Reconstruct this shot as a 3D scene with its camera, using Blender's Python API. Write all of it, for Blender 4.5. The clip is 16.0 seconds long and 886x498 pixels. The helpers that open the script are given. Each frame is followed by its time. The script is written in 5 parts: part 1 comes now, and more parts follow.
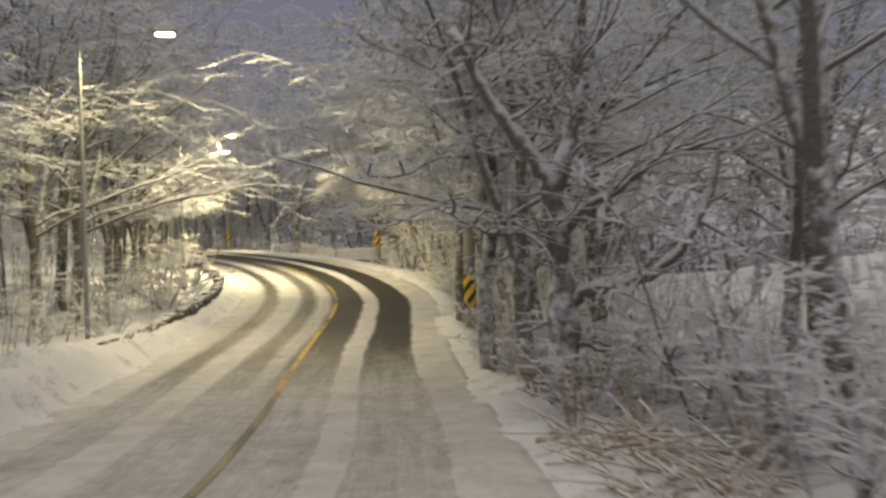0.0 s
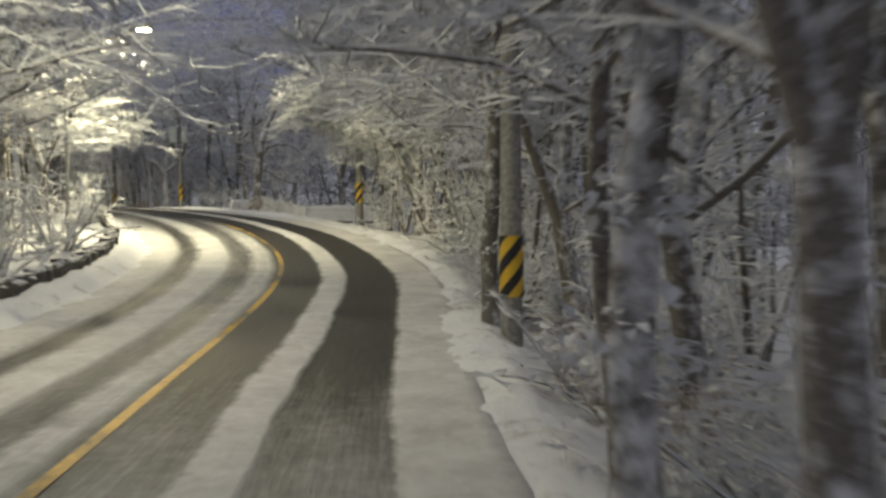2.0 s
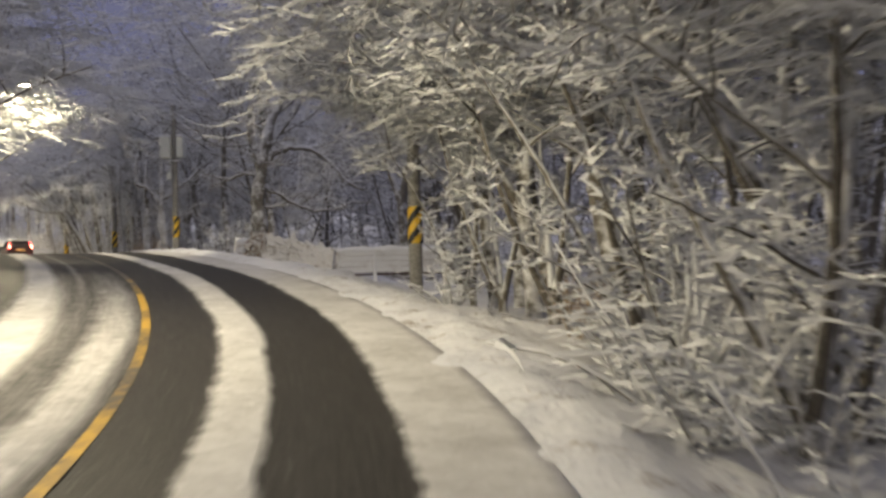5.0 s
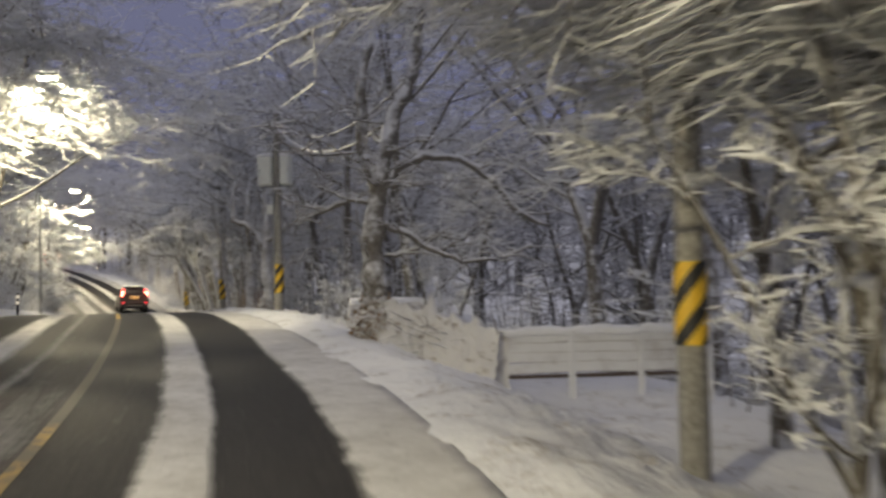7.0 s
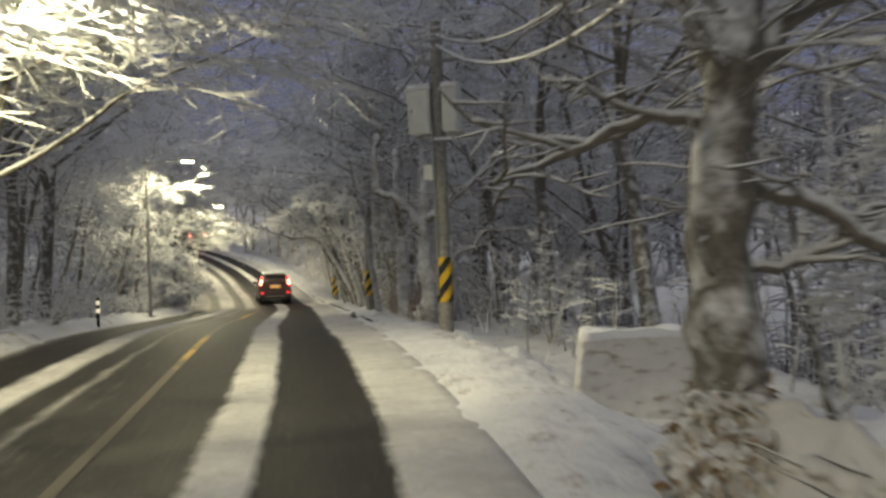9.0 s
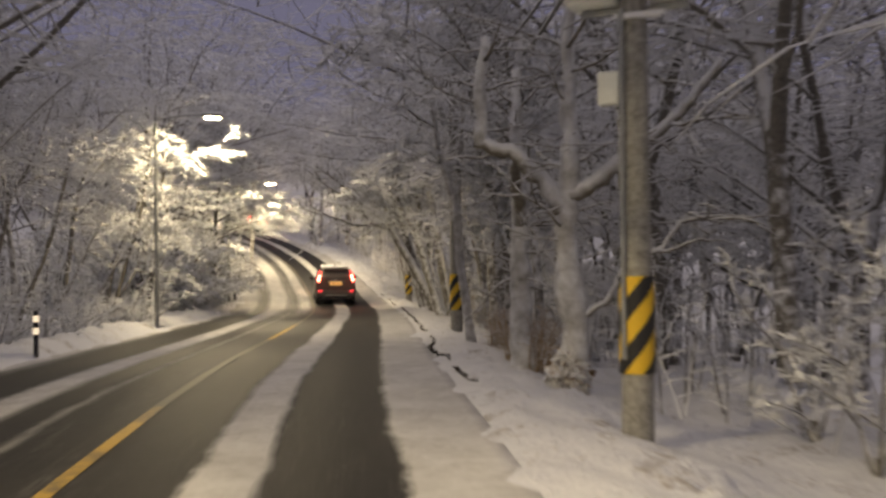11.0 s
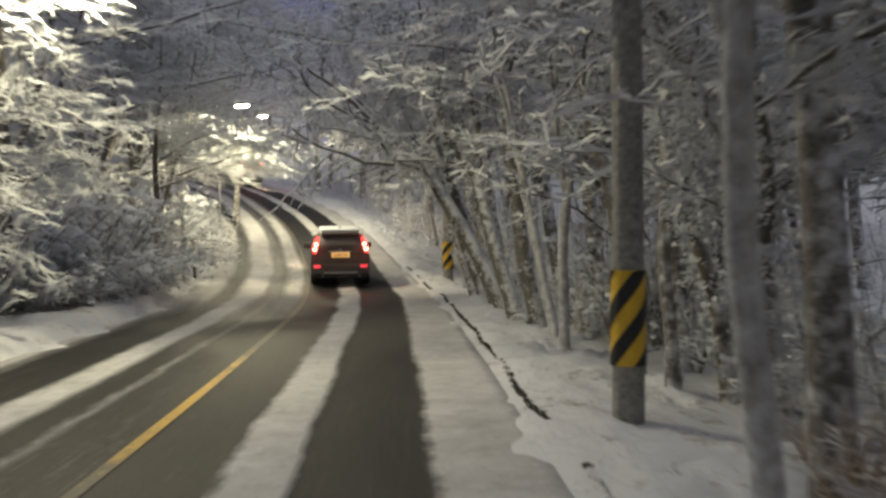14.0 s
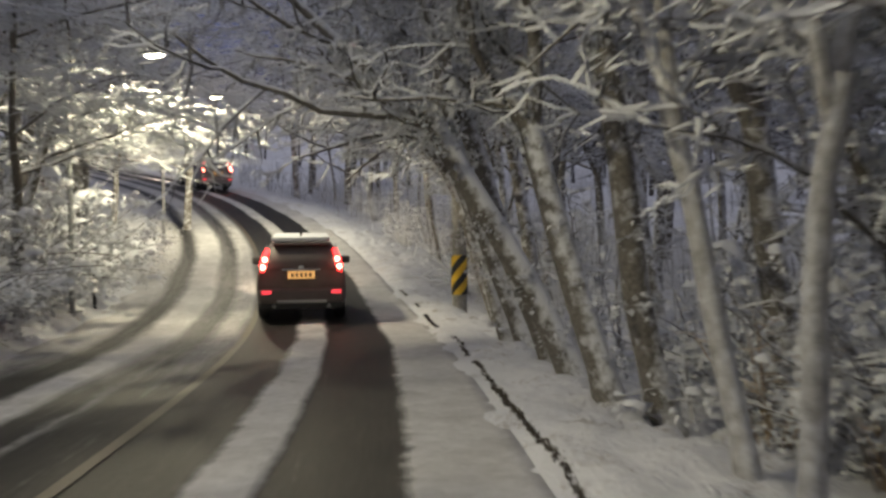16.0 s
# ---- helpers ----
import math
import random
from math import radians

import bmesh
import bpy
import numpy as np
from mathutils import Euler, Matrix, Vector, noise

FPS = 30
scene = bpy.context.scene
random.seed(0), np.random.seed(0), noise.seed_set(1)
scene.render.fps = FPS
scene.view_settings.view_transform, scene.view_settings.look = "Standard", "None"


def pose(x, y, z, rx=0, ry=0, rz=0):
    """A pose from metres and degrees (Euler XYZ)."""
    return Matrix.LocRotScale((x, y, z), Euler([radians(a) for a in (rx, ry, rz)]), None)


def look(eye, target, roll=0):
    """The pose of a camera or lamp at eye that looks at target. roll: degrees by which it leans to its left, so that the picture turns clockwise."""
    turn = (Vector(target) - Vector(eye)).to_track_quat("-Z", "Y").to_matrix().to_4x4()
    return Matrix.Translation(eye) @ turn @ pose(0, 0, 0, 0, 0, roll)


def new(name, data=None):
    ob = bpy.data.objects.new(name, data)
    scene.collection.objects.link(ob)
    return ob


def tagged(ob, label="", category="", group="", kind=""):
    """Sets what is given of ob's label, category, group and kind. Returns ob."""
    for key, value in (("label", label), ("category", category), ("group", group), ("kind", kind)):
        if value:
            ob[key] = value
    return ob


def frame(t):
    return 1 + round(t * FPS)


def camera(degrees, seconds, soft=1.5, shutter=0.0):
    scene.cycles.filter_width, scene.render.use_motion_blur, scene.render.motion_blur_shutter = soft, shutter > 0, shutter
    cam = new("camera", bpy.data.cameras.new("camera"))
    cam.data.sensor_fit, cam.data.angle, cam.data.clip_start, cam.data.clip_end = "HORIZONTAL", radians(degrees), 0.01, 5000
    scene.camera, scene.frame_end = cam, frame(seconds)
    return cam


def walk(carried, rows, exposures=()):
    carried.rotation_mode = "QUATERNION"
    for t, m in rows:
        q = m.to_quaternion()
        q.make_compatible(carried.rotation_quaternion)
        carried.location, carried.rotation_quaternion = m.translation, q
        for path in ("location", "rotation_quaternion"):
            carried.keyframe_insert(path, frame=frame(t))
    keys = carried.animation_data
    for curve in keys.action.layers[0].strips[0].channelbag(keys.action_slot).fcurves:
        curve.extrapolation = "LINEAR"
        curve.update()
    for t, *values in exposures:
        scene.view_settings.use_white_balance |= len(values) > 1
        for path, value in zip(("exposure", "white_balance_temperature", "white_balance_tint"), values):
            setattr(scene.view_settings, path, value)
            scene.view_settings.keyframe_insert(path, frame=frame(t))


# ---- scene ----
cam = camera(47.0, 16.0, soft=2.8, shutter=0.7)
# t, x, y, z, yaw, pitch, roll
PATH = [
    (0, -3.050, -2.028, 3.618, -2.94, -0.02, 1.79),
    (0.5, -2.953, 1.495, 3.503, -2.25, 0.07, 2.17),
    (1, -2.859, 4.905, 3.356, -2.94, -0.53, 1.58),
    (1.5, -2.771, 8.327, 3.187, -3.51, -1.09, 1.10),
    (2, -2.667, 11.817, 3.089, -3.18, -1.61, 0.48),
    (2.5, -2.681, 15.144, 3.051, -2.66, -2.09, -0.64),
    (3, -2.768, 18.416, 3.075, -2.21, -1.42, -0.83),
    (3.2, -2.794, 19.715, 3.085, -2.06, -0.61, -1.10),
    (5.3, -2.437, 32.972, 3.688, 2.78, 0.63, 1.63),
    (5.5, -2.569, 34.213, 3.739, 3.60, 1.21, 1.61),
    (6, -3.012, 37.304, 3.941, 5.67, 2.06, 1.55),
    (6.5, -3.602, 40.397, 4.169, 7.73, 2.40, 1.72),
    (7, -4.382, 43.441, 4.375, 10.21, 2.53, 1.10),
    (7.5, -5.224, 46.156, 4.643, 13.28, 2.42, 0.86),
    (8, -6.268, 48.801, 4.852, 16.04, 2.12, 1.38),
    (8.5, -7.324, 51.627, 5.009, 17.90, 1.48, 1.72),
    (9, -8.342, 54.399, 5.148, 19.12, 1.14, 2.11),
    (9.2, -8.785, 55.445, 5.179, 19.49, 1.10, 2.12),
    (11.3, -13.552, 65.668, 5.596, 23.72, 0.73, 0.63),
    (11.5, -14.032, 66.619, 5.625, 23.74, 0.96, 0.83),
    (12, -15.171, 68.840, 5.670, 23.87, 1.29, 1.31),
    (12.5, -16.344, 71.091, 5.733, 24.28, 0.33, 1.32),
    (13, -17.581, 73.319, 5.734, 24.34, -0.68, 0.56),
    (13.5, -18.821, 75.572, 5.723, 24.38, -1.33, 0.13),
    (14, -20.012, 77.810, 5.716, 24.43, -1.94, 0.60),
    (14.5, -21.193, 80.141, 5.649, 24.42, -2.24, 0.61),
    (15, -22.332, 82.445, 5.568, 24.40, -2.05, 0.43),
    (15.5, -23.406, 84.624, 5.520, 24.20, -1.34, 0.77),
    (16, -24.456, 86.787, 5.418, 24.11, -1.10, 0.73),
]
walk(cam, [(t, pose(x, y, z, 90 + p, r, w)) for t, x, y, z, w, p, r in PATH],
     [(0, 0.92, 9000, 5), (1, 0.8, 8000, 2), (2, 0.55, 7250, 5), (2.5, 0.47, 7300, 9), (3.2, 0.52, 7500, 15), (5.5, 0.66, 6950, 13), (6.0, 0.58, 6750, 12), (7.0, 0.7, 7150, 11),
      (8, 0.58, 7450, 12), (9, 0.5, 7500, 4), (11.5, 0.62, 8400, 18), (12.5, 0.47, 7750, 12), (13.5, 0.46, 7250, 6), (14.5, 0.42, 6900, 9), (15.4, 0.3, 6700, 10), (16, 0.32, 6750, 11)])

# ---- world, lamps ----
world = bpy.data.worlds.new("night_sky")
scene.world = world
world.use_nodes = True
wn = world.node_tree.nodes
wl = world.node_tree.links
bg = wn["Background"]
tc = wn.new("ShaderNodeTexCoord")
sep = wn.new("ShaderNodeSeparateXYZ")
ramp = wn.new("ShaderNodeValToRGB")
wl.new(tc.outputs["Generated"], sep.inputs[0])
wl.new(sep.outputs["Z"], ramp.inputs[0])
ramp.color_ramp.elements[0].position = 0.0
ramp.color_ramp.elements[0].color = (0.078, 0.087, 0.155, 1)
ramp.color_ramp.elements[1].position = 0.9
ramp.color_ramp.elements[1].color = (0.42, 0.435, 0.51, 1)
haze = ramp.color_ramp.elements.new(0.4)
haze.color = (0.088, 0.098, 0.165, 1)
wl.new(ramp.outputs[0], bg.inputs[0])
bg.inputs[1].default_value = 1.0

LAMP_COLOUR = (1.0, 0.93, 0.66)
LAMP_POWER = 980

# ---- materials ----


def material(name):
    m = bpy.data.materials.new(name)
    m.use_nodes = True
    t = m.node_tree
    return m, t.nodes, t.links, t.nodes["Principled BSDF"]


def noise_node(n, l, scale, detail=4, rough=0.6, vector=None, dist=0.0):
    x = n.new("ShaderNodeTexNoise")
    x.inputs["Scale"].default_value = scale
    x.inputs["Detail"].default_value = detail
    x.inputs["Roughness"].default_value = rough
    x.inputs["Distortion"].default_value = dist
    if vector is not None:
        l.new(vector, x.inputs["Vector"])
    return x.outputs["Fac"]


def coords(n):
    return n.new("ShaderNodeTexCoord").outputs["Object"]


def ramp_node(n, l, fac, stops):
    r = n.new("ShaderNodeValToRGB")
    e = r.color_ramp.elements
    while len(e) < len(stops):
        e.new(0.5)
    for el, (p, c) in zip(e, stops):
        el.position = p
        el.color = (*c, 1) if len(c) == 3 else c
    l.new(fac, r.inputs[0])
    return r.outputs[0]


def grey(v):
    return (v, v, v)


def math_node(n, l, op, a, b=0.0, c=None, clamp=False):
    x = n.new("ShaderNodeMath")
    x.operation = op
    x.use_clamp = clamp
    for i, v in enumerate((a, b) if c is None else (a, b, c)):
        if isinstance(v, (int, float)):
            x.inputs[i].default_value = v
        else:
            l.new(v, x.inputs[i])
    return x.outputs[0]


def mix_colour(n, l, fac, a, b):
    x = n.new("ShaderNodeMix")
    x.data_type = "RGBA"
    for i, v in ((0, fac), (6, a), (7, b)):
        if isinstance(v, (int, float)):
            x.inputs[i].default_value = v
        elif isinstance(v, tuple):
            x.inputs[i].default_value = (*v, 1)
        else:
            l.new(v, x.inputs[i])
    return x.outputs[2]


def bump(n, l, bsdf, height, strength, distance):
    b = n.new("ShaderNodeBump")
    b.inputs["Strength"].default_value = strength
    b.inputs["Distance"].default_value = distance
    l.new(height, b.inputs["Height"])
    l.new(b.outputs[0], bsdf.inputs["Normal"])


def plain(name, colour, rough=0.6, metal=0.0, vary=0.25, scale=6.0, emit=0.0, emit_colour=None, bumps=0.0):
    m, n, l, b = material(name)
    c = coords(n)
    f = noise_node(n, l, scale, 5, 0.65, c)
    g = noise_node(n, l, scale * 9, 3, 0.6, c)
    mixed = math_node(n, l, "ADD", math_node(n, l, "MULTIPLY", f, 0.65), math_node(n, l, "MULTIPLY", g, 0.35))
    lo = tuple(v * (1 - vary) for v in colour)
    hi = tuple(min(v * (1 + vary), 1) for v in colour)
    l.new(ramp_node(n, l, mixed, [(0.3, lo), (0.7, hi)]), b.inputs["Base Color"])
    b.inputs["Roughness"].default_value = rough
    b.inputs["Metallic"].default_value = metal
    if bumps:
        bump(n, l, b, mixed, bumps, 0.02)
    if emit:
        b.inputs["Emission Color"].default_value = (*(emit_colour or colour), 1)
        b.inputs["Emission Strength"].default_value = emit
    return m


def snowy(name, under, lo, hi, patch=3.0, snow=(0.80, 0.81, 0.83), grain=14.0):
    """A surface with snow lying on what faces up: lo and hi are the slopes between which it takes hold."""
    m, n, l, b = material(name)
    c = coords(n)
    geo = n.new("ShaderNodeNewGeometry")
    s = n.new("ShaderNodeSeparateXYZ")
    l.new(geo.outputs["Normal"], s.inputs[0])
    f = noise_node(n, l, patch, 4, 0.6, c)
    up = math_node(n, l, "ADD", s.outputs["Z"], math_node(n, l, "MULTIPLY", math_node(n, l, "SUBTRACT", f, 0.5), 1.3))
    r = n.new("ShaderNodeMapRange")
    l.new(up, r.inputs[0])
    r.inputs[1].default_value, r.inputs[2].default_value = lo, hi
    g = noise_node(n, l, grain, 5, 0.7, c)
    dark = ramp_node(n, l, g, [(0.3, tuple(v * 0.55 for v in under)), (0.7, tuple(min(1, v * 1.5) for v in under))])
    white = ramp_node(n, l, f, [(0.3, tuple(v * 0.86 for v in snow)), (0.7, snow)])
    l.new(mix_colour(n, l, r.outputs[0], dark, white), b.inputs["Base Color"])
    b.inputs["Roughness"].default_value = 0.8
    bump(n, l, b, g, 0.5, 0.02)
    return m


BARK = snowy("bark_with_snow", (0.165, 0.15, 0.13), -0.04, 0.28, 4.5)
TWIG = snowy("twigs_with_snow", (0.12, 0.105, 0.09), -0.25, 0.25, 1.2)
FROSTED = snowy("frosted_twigs", (0.16, 0.15, 0.13), -0.75, 0.0, 0.9)
PLUME = snowy("snow_laden_sprays", (0.20, 0.18, 0.14), -0.9, -0.1, 0.8, (0.68, 0.69, 0.70))
RIME = snowy("rimed_trunk", (0.13, 0.115, 0.095), -0.12, 0.2, 3.2)
CRUST = snowy("snow_crusted_bark", (0.15, 0.13, 0.10), -0.6, 0.3, 5.0)
# darker bark and greyer, sparser snow: gloom of the unlit woods put into colour
WOODS = snowy("dimmed_woodland_twigs", (0.10, 0.09, 0.085), 0.0, 0.6, 1.0, (0.62, 0.63, 0.66))
LEAF = snowy("evergreen_leaves_with_snow", (0.16, 0.17, 0.13), -1.7, -0.5, 1.2)
IVY = snowy("ivy_with_snow", (0.30, 0.19, 0.10), -0.05, 0.65, 7.0)
PLASTER = snowy("snow_plastered_brush", (0.24, 0.18, 0.13), -0.75, -0.1, 4.0, (0.74, 0.73, 0.72), 9.0)
GRASS = snowy("dry_grass_with_snow", (0.36, 0.26, 0.16), 0.15, 0.75, 1.4)
CONCRETE = snowy("pole_concrete", (0.27, 0.26, 0.24), 0.6, 0.9, 3.0)
YELLOW = plain("yellow_reflective_sheet", (0.75, 0.47, 0.04), 0.4, 0, 0.15, 5)
BLACK = plain("black_reflective_sheet", (0.02, 0.02, 0.02), 0.45, 0, 0.3, 5)
STEEL = plain("galvanised_steel", (0.36, 0.37, 0.37), 0.45, 0.6, 0.2, 8)
BOX = plain("painted_grey_cabinet", (0.72, 0.74, 0.70), 0.5, 0, 0.12, 4)
DARK = plain("dark_rubber", (0.018, 0.018, 0.02), 0.7, 0, 0.3, 10)
PAINT = plain("dark_brown_car_paint", (0.105, 0.088, 0.086), 0.55, 0.2, 0.25, 3)
PAINT_FAR = plain("silver_car_paint", (0.28, 0.26, 0.26), 0.35, 0.4, 0.15, 3)
GLASS = plain("tinted_car_glass", (0.012, 0.013, 0.016), 0.12, 0, 0.3, 3)
CHROME = plain("chrome", (0.6, 0.6, 0.6), 0.2, 1.0, 0.1, 3)
# the plate bulbs' amber light is put into the plate's colour and emission
PLATE = plain("lit_number_plate", (0.75, 0.5, 0.25), 0.5, 0, 0.1, 9, 0.55, (1.0, 0.52, 0.16))
PLATE_BAR = plain("plate_bars", (0.12, 0.08, 0.05), 0.6)
TAIL = plain("tail_light", (0.5, 0.02, 0.02), 0.25, 0, 0.1, 9, 5.0, (1.0, 0.03, 0.03))
TAIL_CORE = plain("brake_bulb", (1, 0.3, 0.25), 0.25, 0, 0.1, 9, 14.0, (1.0, 0.3, 0.2))
# a plain reflector given red emission in place of light it throws back
REFLEX = plain("glowing_bumper_reflector", (0.5, 0.02, 0.03), 0.25, 0, 0.1, 9, 1.1, (1.0, 0.06, 0.08))
HEAD = plain("headlight", (0.9, 0.9, 0.85), 0.2, 0, 0.05, 9, 20.0, (1.0, 0.85, 0.65))
LAMP_GLASS = plain("street_lamp_glass", (0.9, 0.9, 0.8), 0.3, 0, 0.05, 9, 60.0, (1.0, 0.97, 0.72))
SNOW = plain("settled_snow", (0.79, 0.80, 0.83), 0.75, 0, 0.10, 2.5, bumps=0.6)
WOOD = snowy("weathered_boards", (0.22, 0.17, 0.13), -0.65, -0.05, 1.3)
DARKWOOD = plain("wet_dark_wood", (0.09, 0.065, 0.05), 0.7)
ROCK = snowy("dark_wet_stone", (0.09, 0.08, 0.07), 0.1, 0.75, 2.0)
# dark tone that stands in for shade beneath the snow ledge at the kerb
LEDGE_SHADE = plain("ledge_shade_brown", (0.05, 0.04, 0.03), 0.7, 0, 0.4, 12)
# the warm glow stands for headlights thrown back; the band is no lamp
REFLECTOR = plain("glowing_white_reflector", (0.85, 0.85, 0.82), 0.2, 0, 0.05, 9, 0.6, (1, 0.9, 0.7))


def ground_material():
    m, n, l, b = material("snow_ground")
    c = coords(n)
    big = noise_node(n, l, 0.22, 5, 0.6, c)
    mid = noise_node(n, l, 1.7, 6, 0.65, c)
    fine = noise_node(n, l, 13, 4, 0.7, c)
    white = ramp_node(n, l, big, [(0.3, (0.70, 0.71, 0.75)), (0.7, (0.82, 0.82, 0.83))])
    litter = ramp_node(n, l, fine, [(0.3, (0.10, 0.075, 0.05)), (0.75, (0.30, 0.22, 0.14))])
    cover = math_node(n, l, "ADD", math_node(n, l, "MULTIPLY", mid, 0.6), math_node(n, l, "MULTIPLY", fine, 0.4))
    mask = ramp_node(n, l, cover, [(0.54, grey(0.0)), (0.64, grey(0.7))])
    l.new(mix_colour(n, l, mask, white, litter), b.inputs["Base Color"])
    b.inputs["Roughness"].default_value = 0.85
    lumps = noise_node(n, l, 4.0, 4, 0.55, c, 0.6)
    bump(n, l, b, math_node(n, l, "ADD", cover, math_node(n, l, "MULTIPLY", lumps, 0.8)), 0.7, 0.09)
    return m


GROUND = ground_material()

# lateral place of the wheel tracks: metres right of the drive line, and how much snow lies there
TRACKS = [(-6.05, 0.97), (-5.26, 0.95), (-4.86, 0.75), (-4.64, 0.18), (-4.36, 0.2), (-4.1, 0.85), (-3.56, 0.92), (-3.35, 0.35),
          (-2.99, 0.22), (-2.74, 0.72), (-2.45, 0.7), (-2.3, 0.3), (-2.16, 0.06), (-1.35, 0.05), (-1.21, 0.85), (-0.79, 0.88),
          (-0.68, 0.06), (0.26, 0.04), (0.4, 0.9), (1.08, 0.95)]
# the same further on, where the far lane is driven bare but for a ridge of snow
TRACKS_BARE = [(-6.05, 0.97), (-5.54, 0.9), (-5.36, 0.35), (-5.11, 0.10), (-4.28, 0.05), (-4.1, 0.78), (-3.74, 0.82), (-3.56, 0.10),
               (-3.28, 0.06), (-3.13, 0.40), (-3.02, 0.10), (-2.45, 0.10), (-2.16, 0.06), (-1.35, 0.05), (-1.21, 0.85), (-0.79, 0.88),
               (-0.68, 0.06), (0.26, 0.04), (0.4, 0.9), (1.08, 0.95)]


def road_material():
    m, n, l, b = material("snowy_asphalt")
    uv = n.new("ShaderNodeUVMap").outputs[0]
    s = n.new("ShaderNodeSeparateXYZ")
    l.new(uv, s.inputs[0])
    c = coords(n)
    comb = n.new("ShaderNodeCombineXYZ")
    l.new(math_node(n, l, "MULTIPLY", s.outputs["Y"], 0.05), comb.inputs[1])
    l.new(s.outputs["X"], comb.inputs[0])
    streak = noise_node(n, l, 4.5, 6, 0.7, comb.outputs[0])
    fine_streak = noise_node(n, l, 19, 4, 0.7, comb.outputs[0])
    sway = noise_node(n, l, 0.17, 2, 0.5, c)
    mid = noise_node(n, l, 1.3, 5, 0.6, c)
    fine = noise_node(n, l, 30, 4, 0.7, c)
    clot = noise_node(n, l, 6.0, 5, 0.7, c, 0.8)
    u = math_node(n, l, "ADD", s.outputs["X"], math_node(n, l, "MULTIPLY", math_node(n, l, "SUBTRACT", sway, 0.5), 0.3))
    u = math_node(n, l, "ADD", u, math_node(n, l, "MULTIPLY", math_node(n, l, "SUBTRACT", mid, 0.5), 0.16))
    u = math_node(n, l, "ADD", u, math_node(n, l, "MULTIPLY", math_node(n, l, "SUBTRACT", clot, 0.5), 0.10))
    f = math_node(n, l, "DIVIDE", math_node(n, l, "ADD", u, 6.2), 7.35)
    tracks = ramp_node(n, l, f, [((p + 6.2) / 7.35, grey(v)) for p, v in TRACKS])
    # fresh slush still lies in the tracks on the first stretch
    slush = n.new("ShaderNodeMapRange")
    l.new(s.outputs["Y"], slush.inputs[0])
    slush.inputs[1].default_value, slush.inputs[2].default_value = 79, 88
    slush.inputs[3].default_value, slush.inputs[4].default_value = 0.68, 0.0
    # the far lane is driven bare further on
    bare = n.new("ShaderNodeMapRange")
    l.new(s.outputs["Y"], bare.inputs[0])
    bare.inputs[1].default_value, bare.inputs[2].default_value = 108, 121
    again = n.new("ShaderNodeMapRange")
    l.new(s.outputs["Y"], again.inputs[0])
    again.inputs[1].default_value, again.inputs[2].default_value = 174, 166
    late = ramp_node(n, l, f, [((p + 6.2) / 7.35, grey(v)) for p, v in TRACKS_BARE])
    tracks = mix_colour(n, l, math_node(n, l, "MULTIPLY", bare.outputs[0], again.outputs[0]), tracks, late)
    cover = math_node(n, l, "MAXIMUM", tracks, slush.outputs[0])
    wob = math_node(n, l, "ADD", math_node(n, l, "MULTIPLY", streak, 0.45), math_node(n, l, "MULTIPLY", fine_streak, 0.25))
    wob = math_node(n, l, "ADD", wob, math_node(n, l, "MULTIPLY", clot, 0.3))
    cover = math_node(n, l, "ADD", cover, math_node(n, l, "MULTIPLY", math_node(n, l, "SUBTRACT", wob, 0.5), 1.1), clamp=True)
    cover = ramp_node(n, l, cover, [(0.13, grey(0.0)), (0.42, grey(0.38)), (0.82, grey(1.0))])
    wet = math_node(n, l, "ADD", math_node(n, l, "MULTIPLY", fine_streak, 0.6), math_node(n, l, "MULTIPLY", fine, 0.4))
    asphalt = ramp_node(n, l, wet, [(0.32, (0.022, 0.020, 0.018)), (0.52, (0.041, 0.037, 0.033)), (0.72, (0.085, 0.078, 0.070))])
    # the cleared stretch is wet and darker
    soaked = ramp_node(n, l, wet, [(0.32, (0.012, 0.011, 0.010)), (0.52, (0.021, 0.019, 0.018)), (0.72, (0.05, 0.046, 0.042))])
    asphalt = mix_colour(n, l, bare.outputs[0], asphalt, soaked)
    # driven snow is grey with slush, more so where the traffic has cleared the lanes
    dirt = math_node(n, l, "ADD", math_node(n, l, "MULTIPLY", mid, 0.5), math_node(n, l, "MULTIPLY", clot, 0.5))
    white = ramp_node(n, l, dirt, [(0.3, (0.40, 0.39, 0.375)), (0.7, (0.76, 0.75, 0.74))])
    l.new(mix_colour(n, l, cover, asphalt, white), b.inputs["Base Color"])
    b.inputs["Specular IOR Level"].default_value = 0.28
    l.new(math_node(n, l, "ADD", math_node(n, l, "MULTIPLY", cover, 0.25), 0.6), b.inputs["Roughness"])
    bump(n, l, b, math_node(n, l, "ADD", cover, math_node(n, l, "MULTIPLY", math_node(n, l, "ADD", fine, clot), 0.35)), 0.7, 0.03)
    return m


ROAD = road_material()


